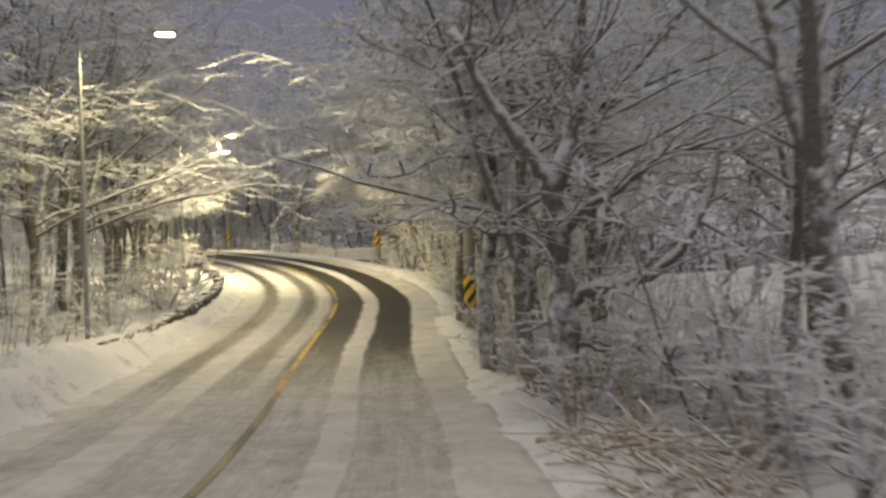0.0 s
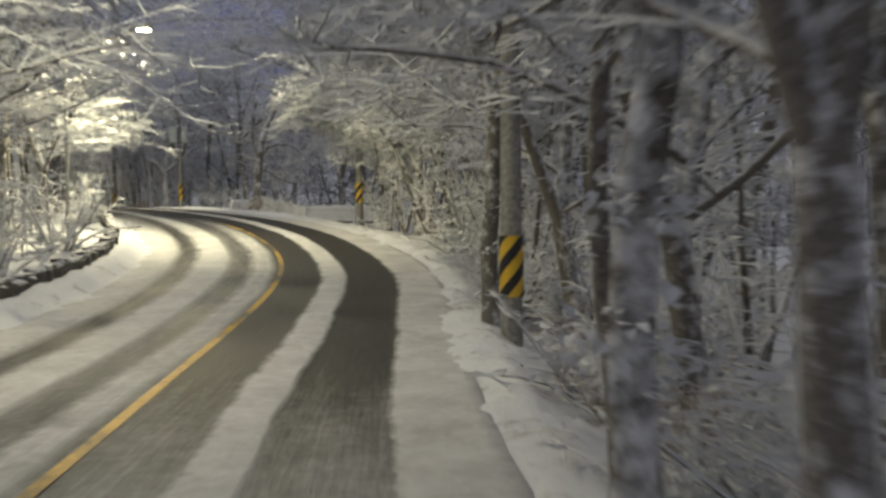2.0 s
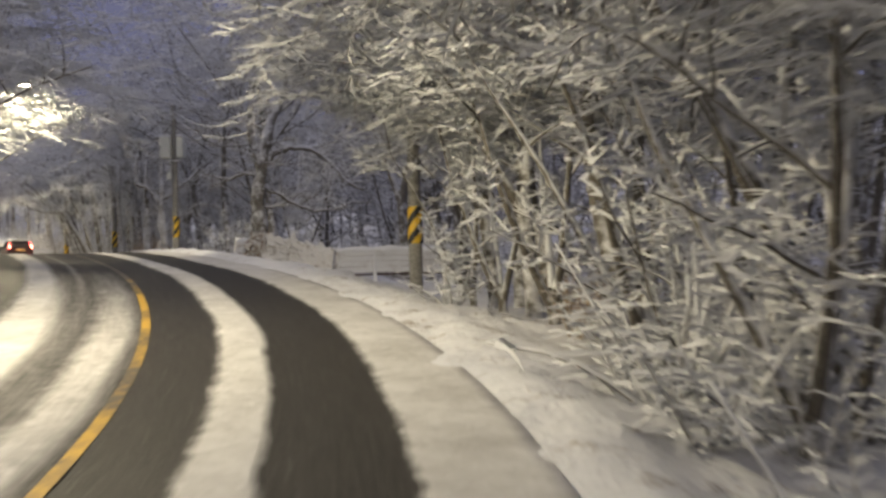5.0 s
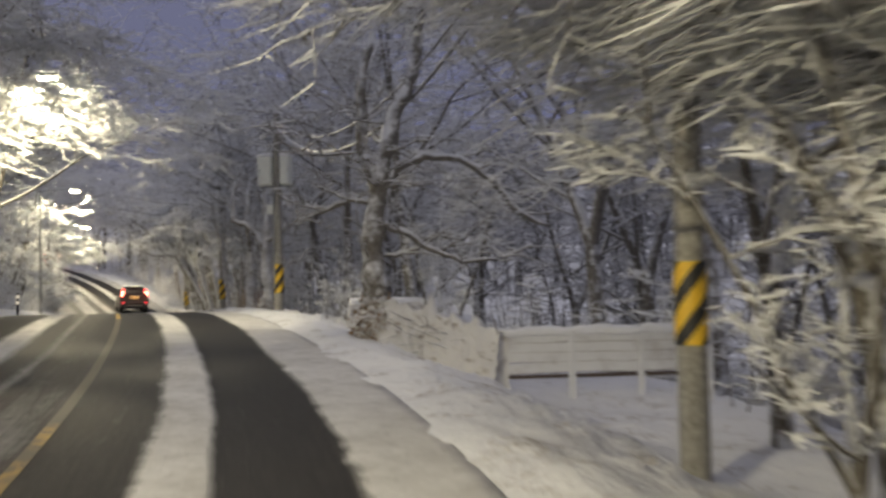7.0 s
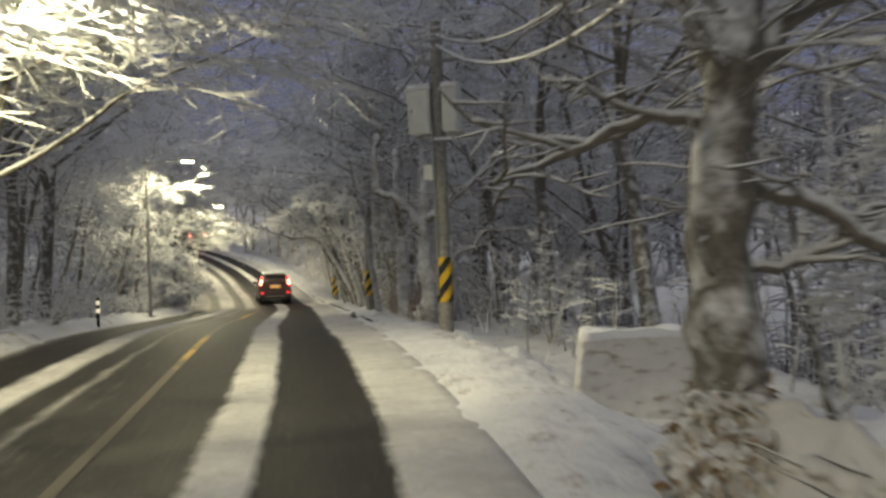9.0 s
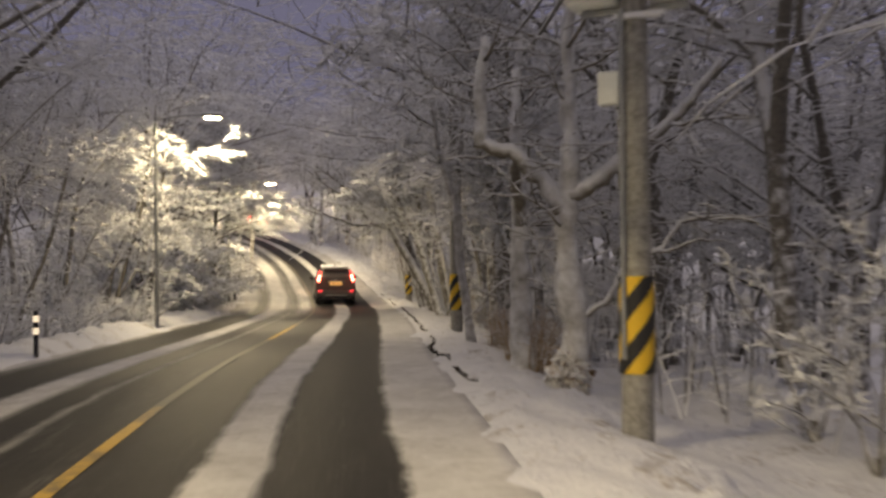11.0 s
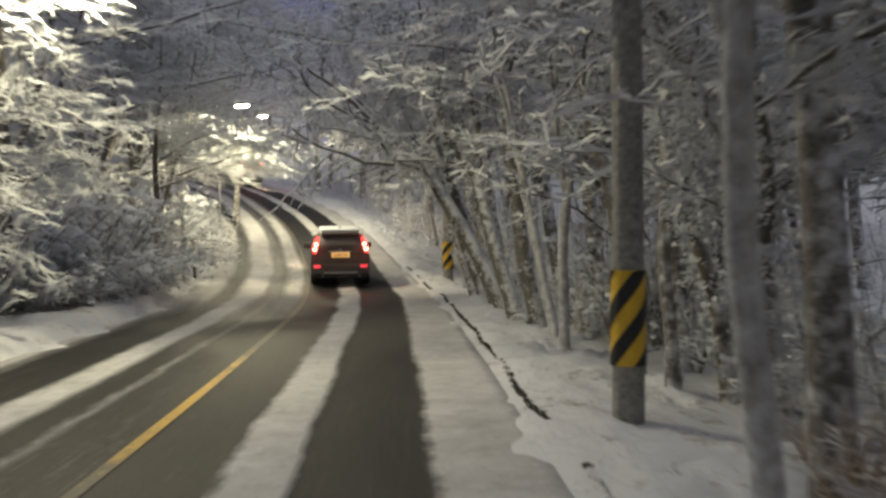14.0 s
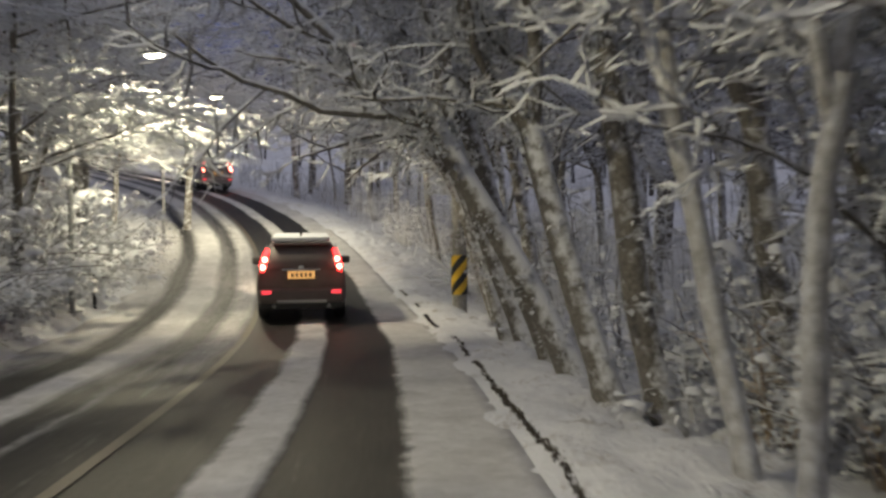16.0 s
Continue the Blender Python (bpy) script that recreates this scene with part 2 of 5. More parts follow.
def line_material():
    m, n, l, b = material("worn_yellow_line")
    c = coords(n)
    a = noise_node(n, l, 0.35, 4, 0.6, c)
    f = noise_node(n, l, 9, 4, 0.7, c)
    k = math_node(n, l, "ADD", math_node(n, l, "MULTIPLY", a, 0.7), math_node(n, l, "MULTIPLY", f, 0.3))
    y = n.new("ShaderNodeSeparateXYZ")
    l.new(c, y.inputs[0])
    for a, b2, v in ((13, 16, -0.25), (50, 54, 0.22), (66, 69, -0.22), (72, 74, 0.22), (82, 84, -0.22), (90, 92, 0.22)):
        r = n.new("ShaderNodeMapRange")
        l.new(y.outputs["Y"], r.inputs[0])
        r.inputs[1].default_value, r.inputs[2].default_value, r.inputs[4].default_value = a, b2, v
        k = math_node(n, l, "ADD", k, r.outputs[0])
    k = math_node(n, l, "ADD", k, 0.25)
    mask = ramp_node(n, l, k, [(0.46, grey(0.05)), (0.60, grey(0.95))])
    l.new(mix_colour(n, l, mask, (0.62, 0.37, 0.04), (0.07, 0.063, 0.055)), b.inputs["Base Color"])
    b.inputs["Roughness"].default_value = 0.6
    return m


LINE = line_material()

# ---- mesh helpers ----


def mesh_of(name, verts, faces, mats, index=None, smooth=False):
    me = bpy.data.meshes.new(name)
    me.from_pydata(verts, [], faces)
    for k in mats if isinstance(mats, (list, tuple)) else [mats]:
        me.materials.append(k)
    if index is not None:
        me.polygons.foreach_set("material_index", index)
    if smooth:
        me.polygons.foreach_set("use_smooth", [True] * len(faces))
    me.update()
    return me


def part(name, source, mat, parent=None, label="", smooth=False):
    """Links a bmesh, or a (verts, faces) pair, as one mesh object under its thing."""
    if isinstance(source, bmesh.types.BMesh):
        me = bpy.data.meshes.new(name)
        source.to_mesh(me)
        source.free()
        me.materials.append(mat)
        if smooth:
            me.polygons.foreach_set("use_smooth", [True] * len(me.polygons))
    else:
        me = mesh_of(name, source[0], source[1], mat, smooth=smooth)
    ob = new(name, me)
    ob.parent = parent
    if label:
        ob["label"] = label
    return ob


def thing(name, m, label, category, group="", kind=""):
    ob = new(name)
    ob.matrix_world = m
    return tagged(ob, label, category, group, kind)


def box(size, at=(0, 0, 0), bevel=0.0, segments=2, turn=None):
    bm = bmesh.new()
    bmesh.ops.create_cube(bm, size=1.0)
    bmesh.ops.scale(bm, vec=size, verts=bm.verts)
    if bevel:
        bmesh.ops.bevel(bm, geom=bm.edges[:], offset=bevel, segments=segments, affect="EDGES", profile=0.5)
    if turn is not None:
        bmesh.ops.transform(bm, matrix=turn, verts=bm.verts)
    bmesh.ops.translate(bm, vec=at, verts=bm.verts)
    return bm


def tube(store, pts, radii, sides, cap=True):
    """Adds a tapered tube along pts to store = (verts, faces). A corner of its ring points up; two sides make a snow-roofed twig."""
    verts, faces = store
    base = len(verts)
    k = len(pts)
    open_below = sides == 2
    ring = 3 if open_below else sides
    side = Vector((1, 0, 0))
    for i, p in enumerate(pts):
        if open_below and i == k - 1:
            verts.append(tuple(p))
            break
        a, b = pts[max(i - 1, 0)], pts[min(i + 1, k - 1)]
        dx, dy, dz = b[0] - a[0], b[1] - a[1], b[2] - a[2]
        n = math.sqrt(dx * dx + dy * dy + dz * dz) or 1
        dx, dy, dz = dx / n, dy / n, dz / n
        h = math.hypot(dx, dy)
        if h > 0.05:
            sx, sy = -dy / h, dx / h
        else:
            sx, sy = 1.0, 0.0
        ux, uy, uz = -dz * sy, dz * sx, dx * sy - dy * sx
        if uz < 0:
            ux, uy, uz = -ux, -uy, -uz
        sz = 0.0
        if sides > 4:
            d = Vector((dx, dy, dz))
            if i == 0 and abs(d.x) > 0.9:
                side = Vector((0, 1, 0))
            side = (side - d * side.dot(d)).normalized()
            sx, sy, sz = side
            ux, uy, uz = d.cross(side)
        r = radii[i]
        for j in range(ring):
            t = (0.5 + 0.72 * (j - 1)) * math.pi if open_below else 2 * math.pi * j / sides + math.pi / 2
            c, s = math.cos(t) * r, math.sin(t) * r
            verts.append((p[0] + sx * c + ux * s, p[1] + sy * c + uy * s, p[2] + sz * c + uz * s))
    for i in range(k - 1):
        q = base + i * ring
        if open_below and i == k - 2:
            faces.extend([(q, q + 1, q + 3), (q + 1, q + 2, q + 3)])
            break
        for j in range(2 if open_below else sides):
            faces.append((q + j, q + (j + 1) % ring, q + ring + (j + 1) % ring, q + ring + j))
    if cap and not open_below:
        faces.append(tuple(base + (k - 1) * sides + j for j in range(sides)))
        faces.append(tuple(base + j for j in reversed(range(sides))))


# ---- the drive line and the lie of the land ----
SPINE = [(-5.2, -63, 3.22), (-4.2, -38.5, 2.73), (-3.5, -19.6, 2.24), (-3.05, -2.03, 1.69), (-2.86, 4.9, 1.42), (-2.72, 11.82, 1.13), (-3.05, 18.42, 1.14),
         (-2.95, 26.25, 1.36), (-2.55, 32.97, 1.76), (-2.75, 37.3, 2.02), (-3.95, 43.44, 2.45), (-5.85, 48.8, 2.96), (-8.1, 54.4, 3.29), (-14.1, 66.62, 3.84),
         (-16.48, 71.09, 3.97), (-18.97, 75.57, 3.96), (-21.36, 80.14, 3.88), (-23.58, 84.62, 3.76), (-24.61, 86.79, 3.7), (-28.55, 94.37, 3.6),
         (-32.0, 101.11, 3.44), (-36.15, 107.86, 3.5), (-41.19, 115.38, 4.3), (-46.61, 122.46, 5.45), (-54.91, 130.45, 7.2), (-66.33, 137.67, 8.9), (-89.16, 146.21, 11.9)]


def dense_spine():
    p = np.array(SPINE, float)
    d = np.r_[0, np.cumsum(np.linalg.norm(np.diff(p[:, :2], axis=0), axis=1))]
    s = np.arange(0, d[-1], 0.5)
    q = np.stack([np.interp(s, d, p[:, i]) for i in range(3)], 1)
    k = np.exp(-0.5 * (np.arange(-24, 25) / 9.0) ** 2)
    k /= k.sum()
    pad = np.pad(q, ((24, 24), (0, 0)), mode="reflect", reflect_type="odd")
    q = np.stack([np.convolve(pad[:, i], k, "valid") for i in range(3)], 1)
    t = np.gradient(q[:, :2], axis=0)
    t /= np.linalg.norm(t, axis=1)[:, None]
    return s, q, t


S, Q, T = dense_spine()


def at(s, u, dz=0.0):
    """The point u metres right of the drive line, s metres along it."""
    i = min(max(s / 0.5, 0), len(S) - 1.001)
    k, f = int(i), i - int(i)
    p = Q[k] * (1 - f) + Q[k + 1] * f
    t = T[k] * (1 - f) + T[k + 1] * f
    return p[0] + t[1] * u, p[1] - t[0] * u, p[2] + dz


def locate(x, y):
    d = (Q[:, 0] - x) ** 2 + (Q[:, 1] - y) ** 2
    k = int(np.argmin(d))
    return S[k], (x - Q[k, 0]) * T[k, 1] - (y - Q[k, 1]) * T[k, 0], Q[k, 2]


def smooth_step(a, b, x):
    t = min(max((x - a) / (b - a), 0), 1)
    return t * t * (3 - 2 * t)


LEFT_EDGE, RIGHT_EDGE = -5.55, 1.25


def lie(s, u):
    """Height of the land above the road beside it."""
    z = 0.0
    if u > RIGHT_EDGE:
        e = u - RIGHT_EDGE
        valley = smooth_step(109, 115.5, s) * (1 - smooth_step(130, 140, s))
        gorge = smooth_step(104, 114, s) * (1 - smooth_step(152, 168, s))
        z += 0.08 * smooth_step(0, 0.22, e) - 0.38 * smooth_step(0.42, 3.2, e)
        z -= valley * 0.42 * smooth_step(0.7, 3.5, e) + gorge * (2.6 * smooth_step(5.6, 10.5, e) + 10 * smooth_step(8.4, 34, e))
        z -= 0.3 * smooth_step(75.6, 84, s) * (1 - smooth_step(96.6, 106, s)) * smooth_step(0.3, 1.3, e)
        z += (1 - gorge) * 1.05 * smooth_step(5.6, 32, e) + (0.20 - 0.14 * gorge) * min(max(e - 32, 0), 155)
    elif u < LEFT_EDGE:
        e = LEFT_EDGE - u
        z += 0.25 * smooth_step(0, 0.65, e) - 0.14 * smooth_step(0.85, 2.1, e) + 3.5 * smooth_step(2.1, 32, e) + 0.22 * min(max(e - 32, 0), 155)
    return z


def ground_z(x, y):
    s, u, z = locate(x, y)
    lump = 0.0
    if u > RIGHT_EDGE or u < LEFT_EDGE:
        e = max(u - RIGHT_EDGE, LEFT_EDGE - u)
        lump = noise.noise((x * 0.5, y * 0.5, 0)) * 0.16 * smooth_step(0.15, 1.8, e) + noise.noise((x * 1.8, y * 1.8, 4)) * 0.05 * smooth_step(0.1, 0.6, e)
    if s > S[-1] - 1:
        lump += 0.2 * min(max(math.hypot(x - Q[-1, 0], y - Q[-1, 1]) - abs(u), 0), 140)
    return z + lie(s, u) + lump


def build_ground():
    xs = np.r_[-900, -500, -300, -180, np.arange(-120, 42, 1.5), 56, 84, 140, 300, 900]
    ys = np.r_[-900, -400, -200, -100, np.arange(-58, 182, 1.5), 205, 240, 300, 500, 1000]
    verts = []
    for y in ys:
        for x in xs:
            s, u, z = locate(x, y)
            inside = LEFT_EDGE - 6.3 < u < RIGHT_EDGE + 6.3 and 2 < s < S[-1] - 2
            verts.append((x, y, ground_z(x, y) - (0.4 if inside else 0.0)))
    w = len(xs)
    faces = [(j * w + i, j * w + i + 1, (j + 1) * w + i + 1, (j + 1) * w + i) for j in range(len(ys) - 1) for i in range(w - 1)]
    ob = new("ground", mesh_of("ground", verts, faces, GROUND, smooth=True))
    tagged(ob, "snow-covered woodland ground with patches of litter", "ground", kind="structure")


def strip(name, us, s0, s1, ds, mat, relief, label, category, skirt=0.0):
    verts, faces, uvs = [], [], []
    n = int((s1 - s0) / ds) + 1
    for i in range(n):
        s = s0 + i * ds
        for j, u in enumerate(us):
            x, y, z = at(s, u)
            z += relief(s, u, x, y)
            if skirt and abs(u + 2.2) > 2.5 and j in (0, len(us) - 1):
                z -= skirt
            verts.append((x, y, z))
            uvs.append((u, s))
    w = len(us)
    for i in range(n - 1):
        for j in range(w - 1):
            faces.append((i * w + j, i * w + j + 1, (i + 1) * w + j + 1, (i + 1) * w + j))
    me = mesh_of(name, verts, faces, mat, smooth=True)
    layer = me.uv_layers.new(name="UVMap")
    flat = []
    for f in faces:
        for v in f:
            flat.extend(uvs[v])
    layer.data.foreach_set("uv", flat)
    return tagged(new(name, me), label, category, kind="structure")


def road_relief(s, u, x, y):
    v = np.interp(u, [p for p, _ in TRACKS], [c for _, c in TRACKS])
    return 0.025 * float(v) + 0.009 * noise.noise((x * 3, y * 3, 1))


def verge_relief(s, u, x, y):
    e = max(u - RIGHT_EDGE, LEFT_EDGE - u)
    edge = e + 0.4 * noise.noise((x * 0.85, y * 0.85, 6)) + 0.18 * noise.noise((x * 3, y * 3, 7))
    z = lie(s, u) - 0.08 * smooth_step(0, 0.22, e) + 0.015 + 0.08 * smooth_step(-0.18, 0.5, edge) - 0.09 * smooth_step(0.1, -0.4, edge)
    z += noise.noise((x * 0.5, y * 0.5, 0)) * 0.16 * smooth_step(0.15, 1.8, e)
    z += noise.noise((x * 1.8, y * 1.8, 4)) * 0.07 * smooth_step(0.0, 0.6, e) + noise.noise((x * 5.6, y * 5.6, 9)) * 0.035 * smooth_step(0.0, 0.36, e)
    # trodden and shovelled lumps
    rough = smooth_step(0.5, 1.15, edge) * smooth_step(-0.25, 0.2, noise.noise((x * 0.36, y * 0.36, 12)))
    z += rough * (0.24 * abs(noise.noise((x * 2.6, y * 2.6, 15))) + 0.11 * abs(noise.noise((x * 6.3, y * 6.3, 16))) - 0.08)
    if u < LEFT_EDGE:
        bank = 1 - smooth_step(75, 95, s)
        z += bank * smooth_step(0.15, 1.1, e) * (1 - smooth_step(1.8, 3.6, e)) * (0.46 + 0.34 * noise.noise((x * 1.3, y * 1.3, 2)) + 0.26 * noise.noise((x * 4.2, y * 4.2, 3)) + 0.16 * abs(noise.noise((x * 8, y * 8, 5))))
    return z


build_ground()
strip("road", [*np.arange(-5.8, 1.46, 0.15)], 4, S[-1] - 4, 0.8, ROAD, road_relief,
      "two-lane asphalt road under snow with dark wheel tracks", "road", 0.25)
strip("verge_right", [*np.arange(0.75, 3.4, 0.09), *np.arange(3.4, 8.1, 0.36)], 4, S[-1] - 4, 0.19, GROUND, verge_relief,
      "lumpy snow-covered verge with dry litter showing through", "verge", 0.3)
strip("verge_left", [*np.arange(-12.2, -8, 0.42), *np.arange(-8, -5.0, 0.16)], 4, S[-1] - 4, 0.36, GROUND, verge_relief,
      "ploughed snow bank along the roadside", "verge", 0.3)


def build_line():
    verts, faces = [], []
    s = 10.0
    while s < S[-1] - 8:
        for u in (-2.26, -2.14):
            x, y, z = at(s, u)
            verts.append((x, y, z + road_relief(s, u, x, y) + 0.012))
        s += 1.0
    for i in range(len(verts) // 2 - 1):
        faces.append((2 * i, 2 * i + 1, 2 * i + 3, 2 * i + 2))
    tagged(new("centre_line", mesh_of("centre_line", verts, faces, LINE)), "worn yellow centre line half covered by snow", "road marking", kind="structure")


build_line()

# ---- trees ----


def rnd(a, b):
    return random.uniform(a, b)


def bent(start, way, length, steps, wander, lift):
    """A wandering line from start: way turns by wander at each step and is drawn up (or down) by lift."""
    pts = [Vector(start)]
    d = Vector(way).normalized()
    for _ in range(steps):
        d = (d + Vector((rnd(-1, 1), rnd(-1, 1), rnd(-1, 1))) * wander + Vector((0, 0, lift))).normalized()
        pts.append(pts[-1] + d * (length / steps))
    return pts


def taper(r0, r1, n):
    return [r0 + (r1 - r0) * i / (n - 1) for i in range(n)]


def sideways(d, up):
    a = rnd(0, 2 * math.pi)
    s = Vector((math.cos(a), math.sin(a), up))
    s = s - d * s.dot(d) * 0.6
    return s.normalized()


def make_tree(height, girth, first, limbs, reach, rise, sprays, twigs, seed, wander=0.11, thick=1.0, droop=-0.03, flat=0.3, lean=(0, 0), leaders=2, clear=4.4, hug=1.9, mats=None, ends=2):
    """One bare tree: a forking tapered trunk, limbs that rise and arch over, boughs and snow-laden twigs. Returns its two meshes.
    Nothing reaches out below the height clear."""
    random.seed(seed)
    trunk, crown = ([], []), ([], [])

    def free(pts):
        return all(p.z > clear or math.hypot(p.x, p.y) < hug for p in pts)

    lines = []
    fork = height * first * rnd(0.9, 1.2)
    stem = bent((0, 0, -0.4), (lean[0], lean[1], 1), fork + 0.4, 5, wander * 0.5, 0.04)
    tube(trunk, stem, [girth * 1.55, girth * 1.05, girth, girth * 0.96, girth * 0.92, girth * 0.86], 10, False)
    a0 = rnd(0, 6.28)
    for k in range(leaders):
        a = a0 + 2 * math.pi * k / leaders + rnd(-0.4, 0.4)
        w = rnd(0.25, 0.5) if leaders > 1 else rnd(0, 0.1)
        line = bent(stem[-1] - (stem[-1] - stem[-2]).normalized() * 0.5, (math.cos(a) * w + lean[0], math.sin(a) * w + lean[1], 1), (height - fork) * rnd(0.8, 1.05), 8, wander * 0.9, 0.05)
        g = girth * (0.78 if leaders > 1 else 0.9)
        rad = [g * (1 - 0.86 * (i / 8) ** 0.85) for i in range(9)]
        tube(trunk, line, rad, 8, False)
        lines.append((line, rad))
    for k in range(limbs):
        line, rad = lines[k % leaders]
        f = min((k + rnd(0, 0.8)) / limbs, 0.98)
        i = min(int(f * 8), 7)
        p = line[i].lerp(line[i + 1], f * 8 - i)
        ln = reach * (1 - 0.5 * f) * rnd(0.7, 1.25)
        a = rnd(0, 6.28)
        up = rise * rnd(0.5, 1.3)
        limb = bent(p, (math.cos(a), math.sin(a), up), ln, 7, wander * 1.5, -0.05 * up)
        if not free(limb):
            continue
        r = max(rad[i] * rnd(0.4, 0.6), 0.03)
        tube(trunk, limb, taper(r, r * 0.28, 8), 6, False)
        for j in range(sprays):
            g = (j + rnd(0.2, 1)) / sprays
            b = min(int(g * 7), 6)
            q = limb[b].lerp(limb[b + 1], g * 7 - b)
            dl = (limb[b + 1] - limb[b]).normalized()
            e = dl * 0.7 + sideways(dl, rnd(-0.1, 0.5)) * 0.9
            e.z *= 1 - flat * 0.8
            bl = ln * rnd(0.26, 0.5)
            bough = bent(q, e, bl, 4, wander * 2.0, droop)
            if not free(bough):
                continue
            br = max(r * 0.34, 0.024) * thick
            tube(crown, bough, taper(br, 0.014 * thick, 5), 3, False)
            for _ in range(twigs):
                h = rnd(0.05, 1.0)
                c = min(int(h * 4), 3)
                w = bough[c].lerp(bough[c + 1], h * 4 - c)
                db = (bough[c + 1] - bough[c]).normalized()
                tw = db * 0.6 + sideways(db, rnd(-0.3, 0.4))
                tw.z *= 1 - flat * 0.6
                tl = bl * rnd(0.22, 0.5)
                tip = bent(w, tw, tl, 2 if ends > 1 else 1, wander * 3, droop)
                if not free(tip):
                    continue
                tube(crown, tip, [rnd(0.02, 0.032) * thick, 0.021 * thick, 0.008 * thick][:len(tip)], 2, False)
                for _ in range(ends):
                    z = tip[0].lerp(tip[-1], rnd(0.25, 0.9))
                    sd = (tip[-1] - tip[-2]).normalized() * 0.5 + sideways(Vector((0, 0, 1)), rnd(-0.5, 0.3)) * 0.8
                    tube(crown, [z, z + sd * tl * rnd(0.35, 0.7)], [0.019 * thick, 0.007 * thick], 2, False)
    m = mats or (BARK, TWIG)
    return mesh_of("trunk", *trunk, m[0], smooth=True), mesh_of("crown", *crown, m[1])


def make_bush(height, width, stems, twigs, thick, upright, seed, mat):
    """A thicket of thin snowy stems from one root."""
    random.seed(seed)
    store, woody = ([], []), []
    for _ in range(stems):
        a = rnd(0, 2 * math.pi)
        o = (math.cos(a) * width * 0.12 * rnd(0, 1), math.sin(a) * width * 0.12 * rnd(0, 1), -0.15)
        d = (math.cos(a) * rnd(0.1, 1) * (1 - upright), math.sin(a) * rnd(0.1, 1) * (1 - upright), rnd(0.5, 1))
        ln = height * rnd(0.6, 1.15)
        stem = bent(o, d, ln, 6, 0.16, -0.04 * (1 - upright))
        one = ([], [])
        tube(one, stem, taper(0.035 * thick, 0.012 * thick, 7), 4)
        woody.append(mesh_of("stem", *one, mat, smooth=True))
        for _ in range(twigs):
            h = rnd(0.15, 1)
            c = min(int(h * 6), 5)
            w = stem[c].lerp(stem[c + 1], h * 6 - c)
            tip = bent(w, sideways(Vector((0, 0, 1)), rnd(-0.2, 0.7)), ln * rnd(0.12, 0.34), 3, 0.25, -0.03)
            tube(store, tip, taper(rnd(0.016, 0.03) * thick, 0.008 * thick, 4), 2, False)
            for _ in range(2):
                end = bent(tip[random.choice((1, 2))], sideways(Vector((0, 0, 1)), rnd(-0.4, 0.5)), ln * rnd(0.06, 0.14), 2, 0.3, -0.03)
                tube(store, end, taper(0.016 * thick, 0.008 * thick, 3), 2, False)
    return [mesh_of("brush", *store, mat)] + woody


def make_leafy(height, width, clumps, seed):
    """An evergreen shrub weighed down by snow: drooping stems hung with clusters of small leaves."""
    random.seed(seed)
    woody, leaves, pads = ([], []), ([], []), ([], [])
    v, f = leaves
    for _ in range(clumps):
        a = rnd(0, 2 * math.pi)
        d = (math.cos(a) * rnd(0.2, 1.0), math.sin(a) * rnd(0.2, 1.0), rnd(0.5, 1.2))
        ln = height * rnd(0.55, 1.25)
        stem = bent((math.cos(a) * 0.2, math.sin(a) * 0.2, -0.15), d, ln, 7, 0.12, -0.10)
        tube(woody, stem, taper(0.03, 0.01, 8), 4)
        for k in range(9):
            h = rnd(0.25, 1)
            c = min(int(h * 7), 6)
            p = stem[c].lerp(stem[c + 1], h * 7 - c) + Vector((rnd(-1, 1), rnd(-1, 1), rnd(-0.8, 0.4))) * width * 0.09
            wide = rnd(0.12, 0.26)
            for _ in range(13):
                g = Vector((random.gauss(0, 1), random.gauss(0, 1), random.gauss(0, 0.7)))
                o = p + g * wide * 0.75 - Vector((0, 0, 0.12 * math.hypot(g.x, g.y)))
                t = Vector((g.x + rnd(-0.6, 0.6), g.y + rnd(-0.6, 0.6), rnd(-1.3, 0.1))).normalized() * rnd(0.09, 0.19)
                w = t.cross(Vector((rnd(-0.3, 0.3), rnd(-0.3, 0.3), 1))).normalized() * rnd(0.025, 0.05)
                b = len(v)
                mid = o + t * 0.5 + Vector((0, 0, 0.02))
                for q in (o, mid + w, o + t, mid - w):
                    v.append(tuple(q))
                f.extend([(b, b + 1, b + 3), (b + 1, b + 2, b + 3)])
            if rnd(0, 1) < 0.4:
                continue
            # a pad of snow on the tuft
            wide *= rnd(0.45, 0.95)
            b = len(pads[0])
            for ring, (rr, zz) in enumerate(((1.0, -0.25), (0.75, 0.28))):
                for j in range(7):
                    a2 = j * 0.8976 + rnd(-0.2, 0.2)
                    q = wide * rr * rnd(0.5, 1.5)
                    pads[0].append((p.x + math.cos(a2) * q, p.y + math.sin(a2) * q, p.z + wide * (zz + rnd(-0.4, 0.4))))
            pads[0].append((p.x, p.y, p.z + wide * 0.5))
            for j in range(7):
                k2 = (j + 1) % 7
                pads[1].extend([(b + j, b + k2, b + 7 + k2, b + 7 + j), (b + 7 + j, b + 7 + k2, b + 14)])
    return mesh_of("stem", *woody, TWIG, smooth=True), mesh_of("foliage", *leaves, LEAF), mesh_of("snow_load", *pads, SNOW, smooth=True)


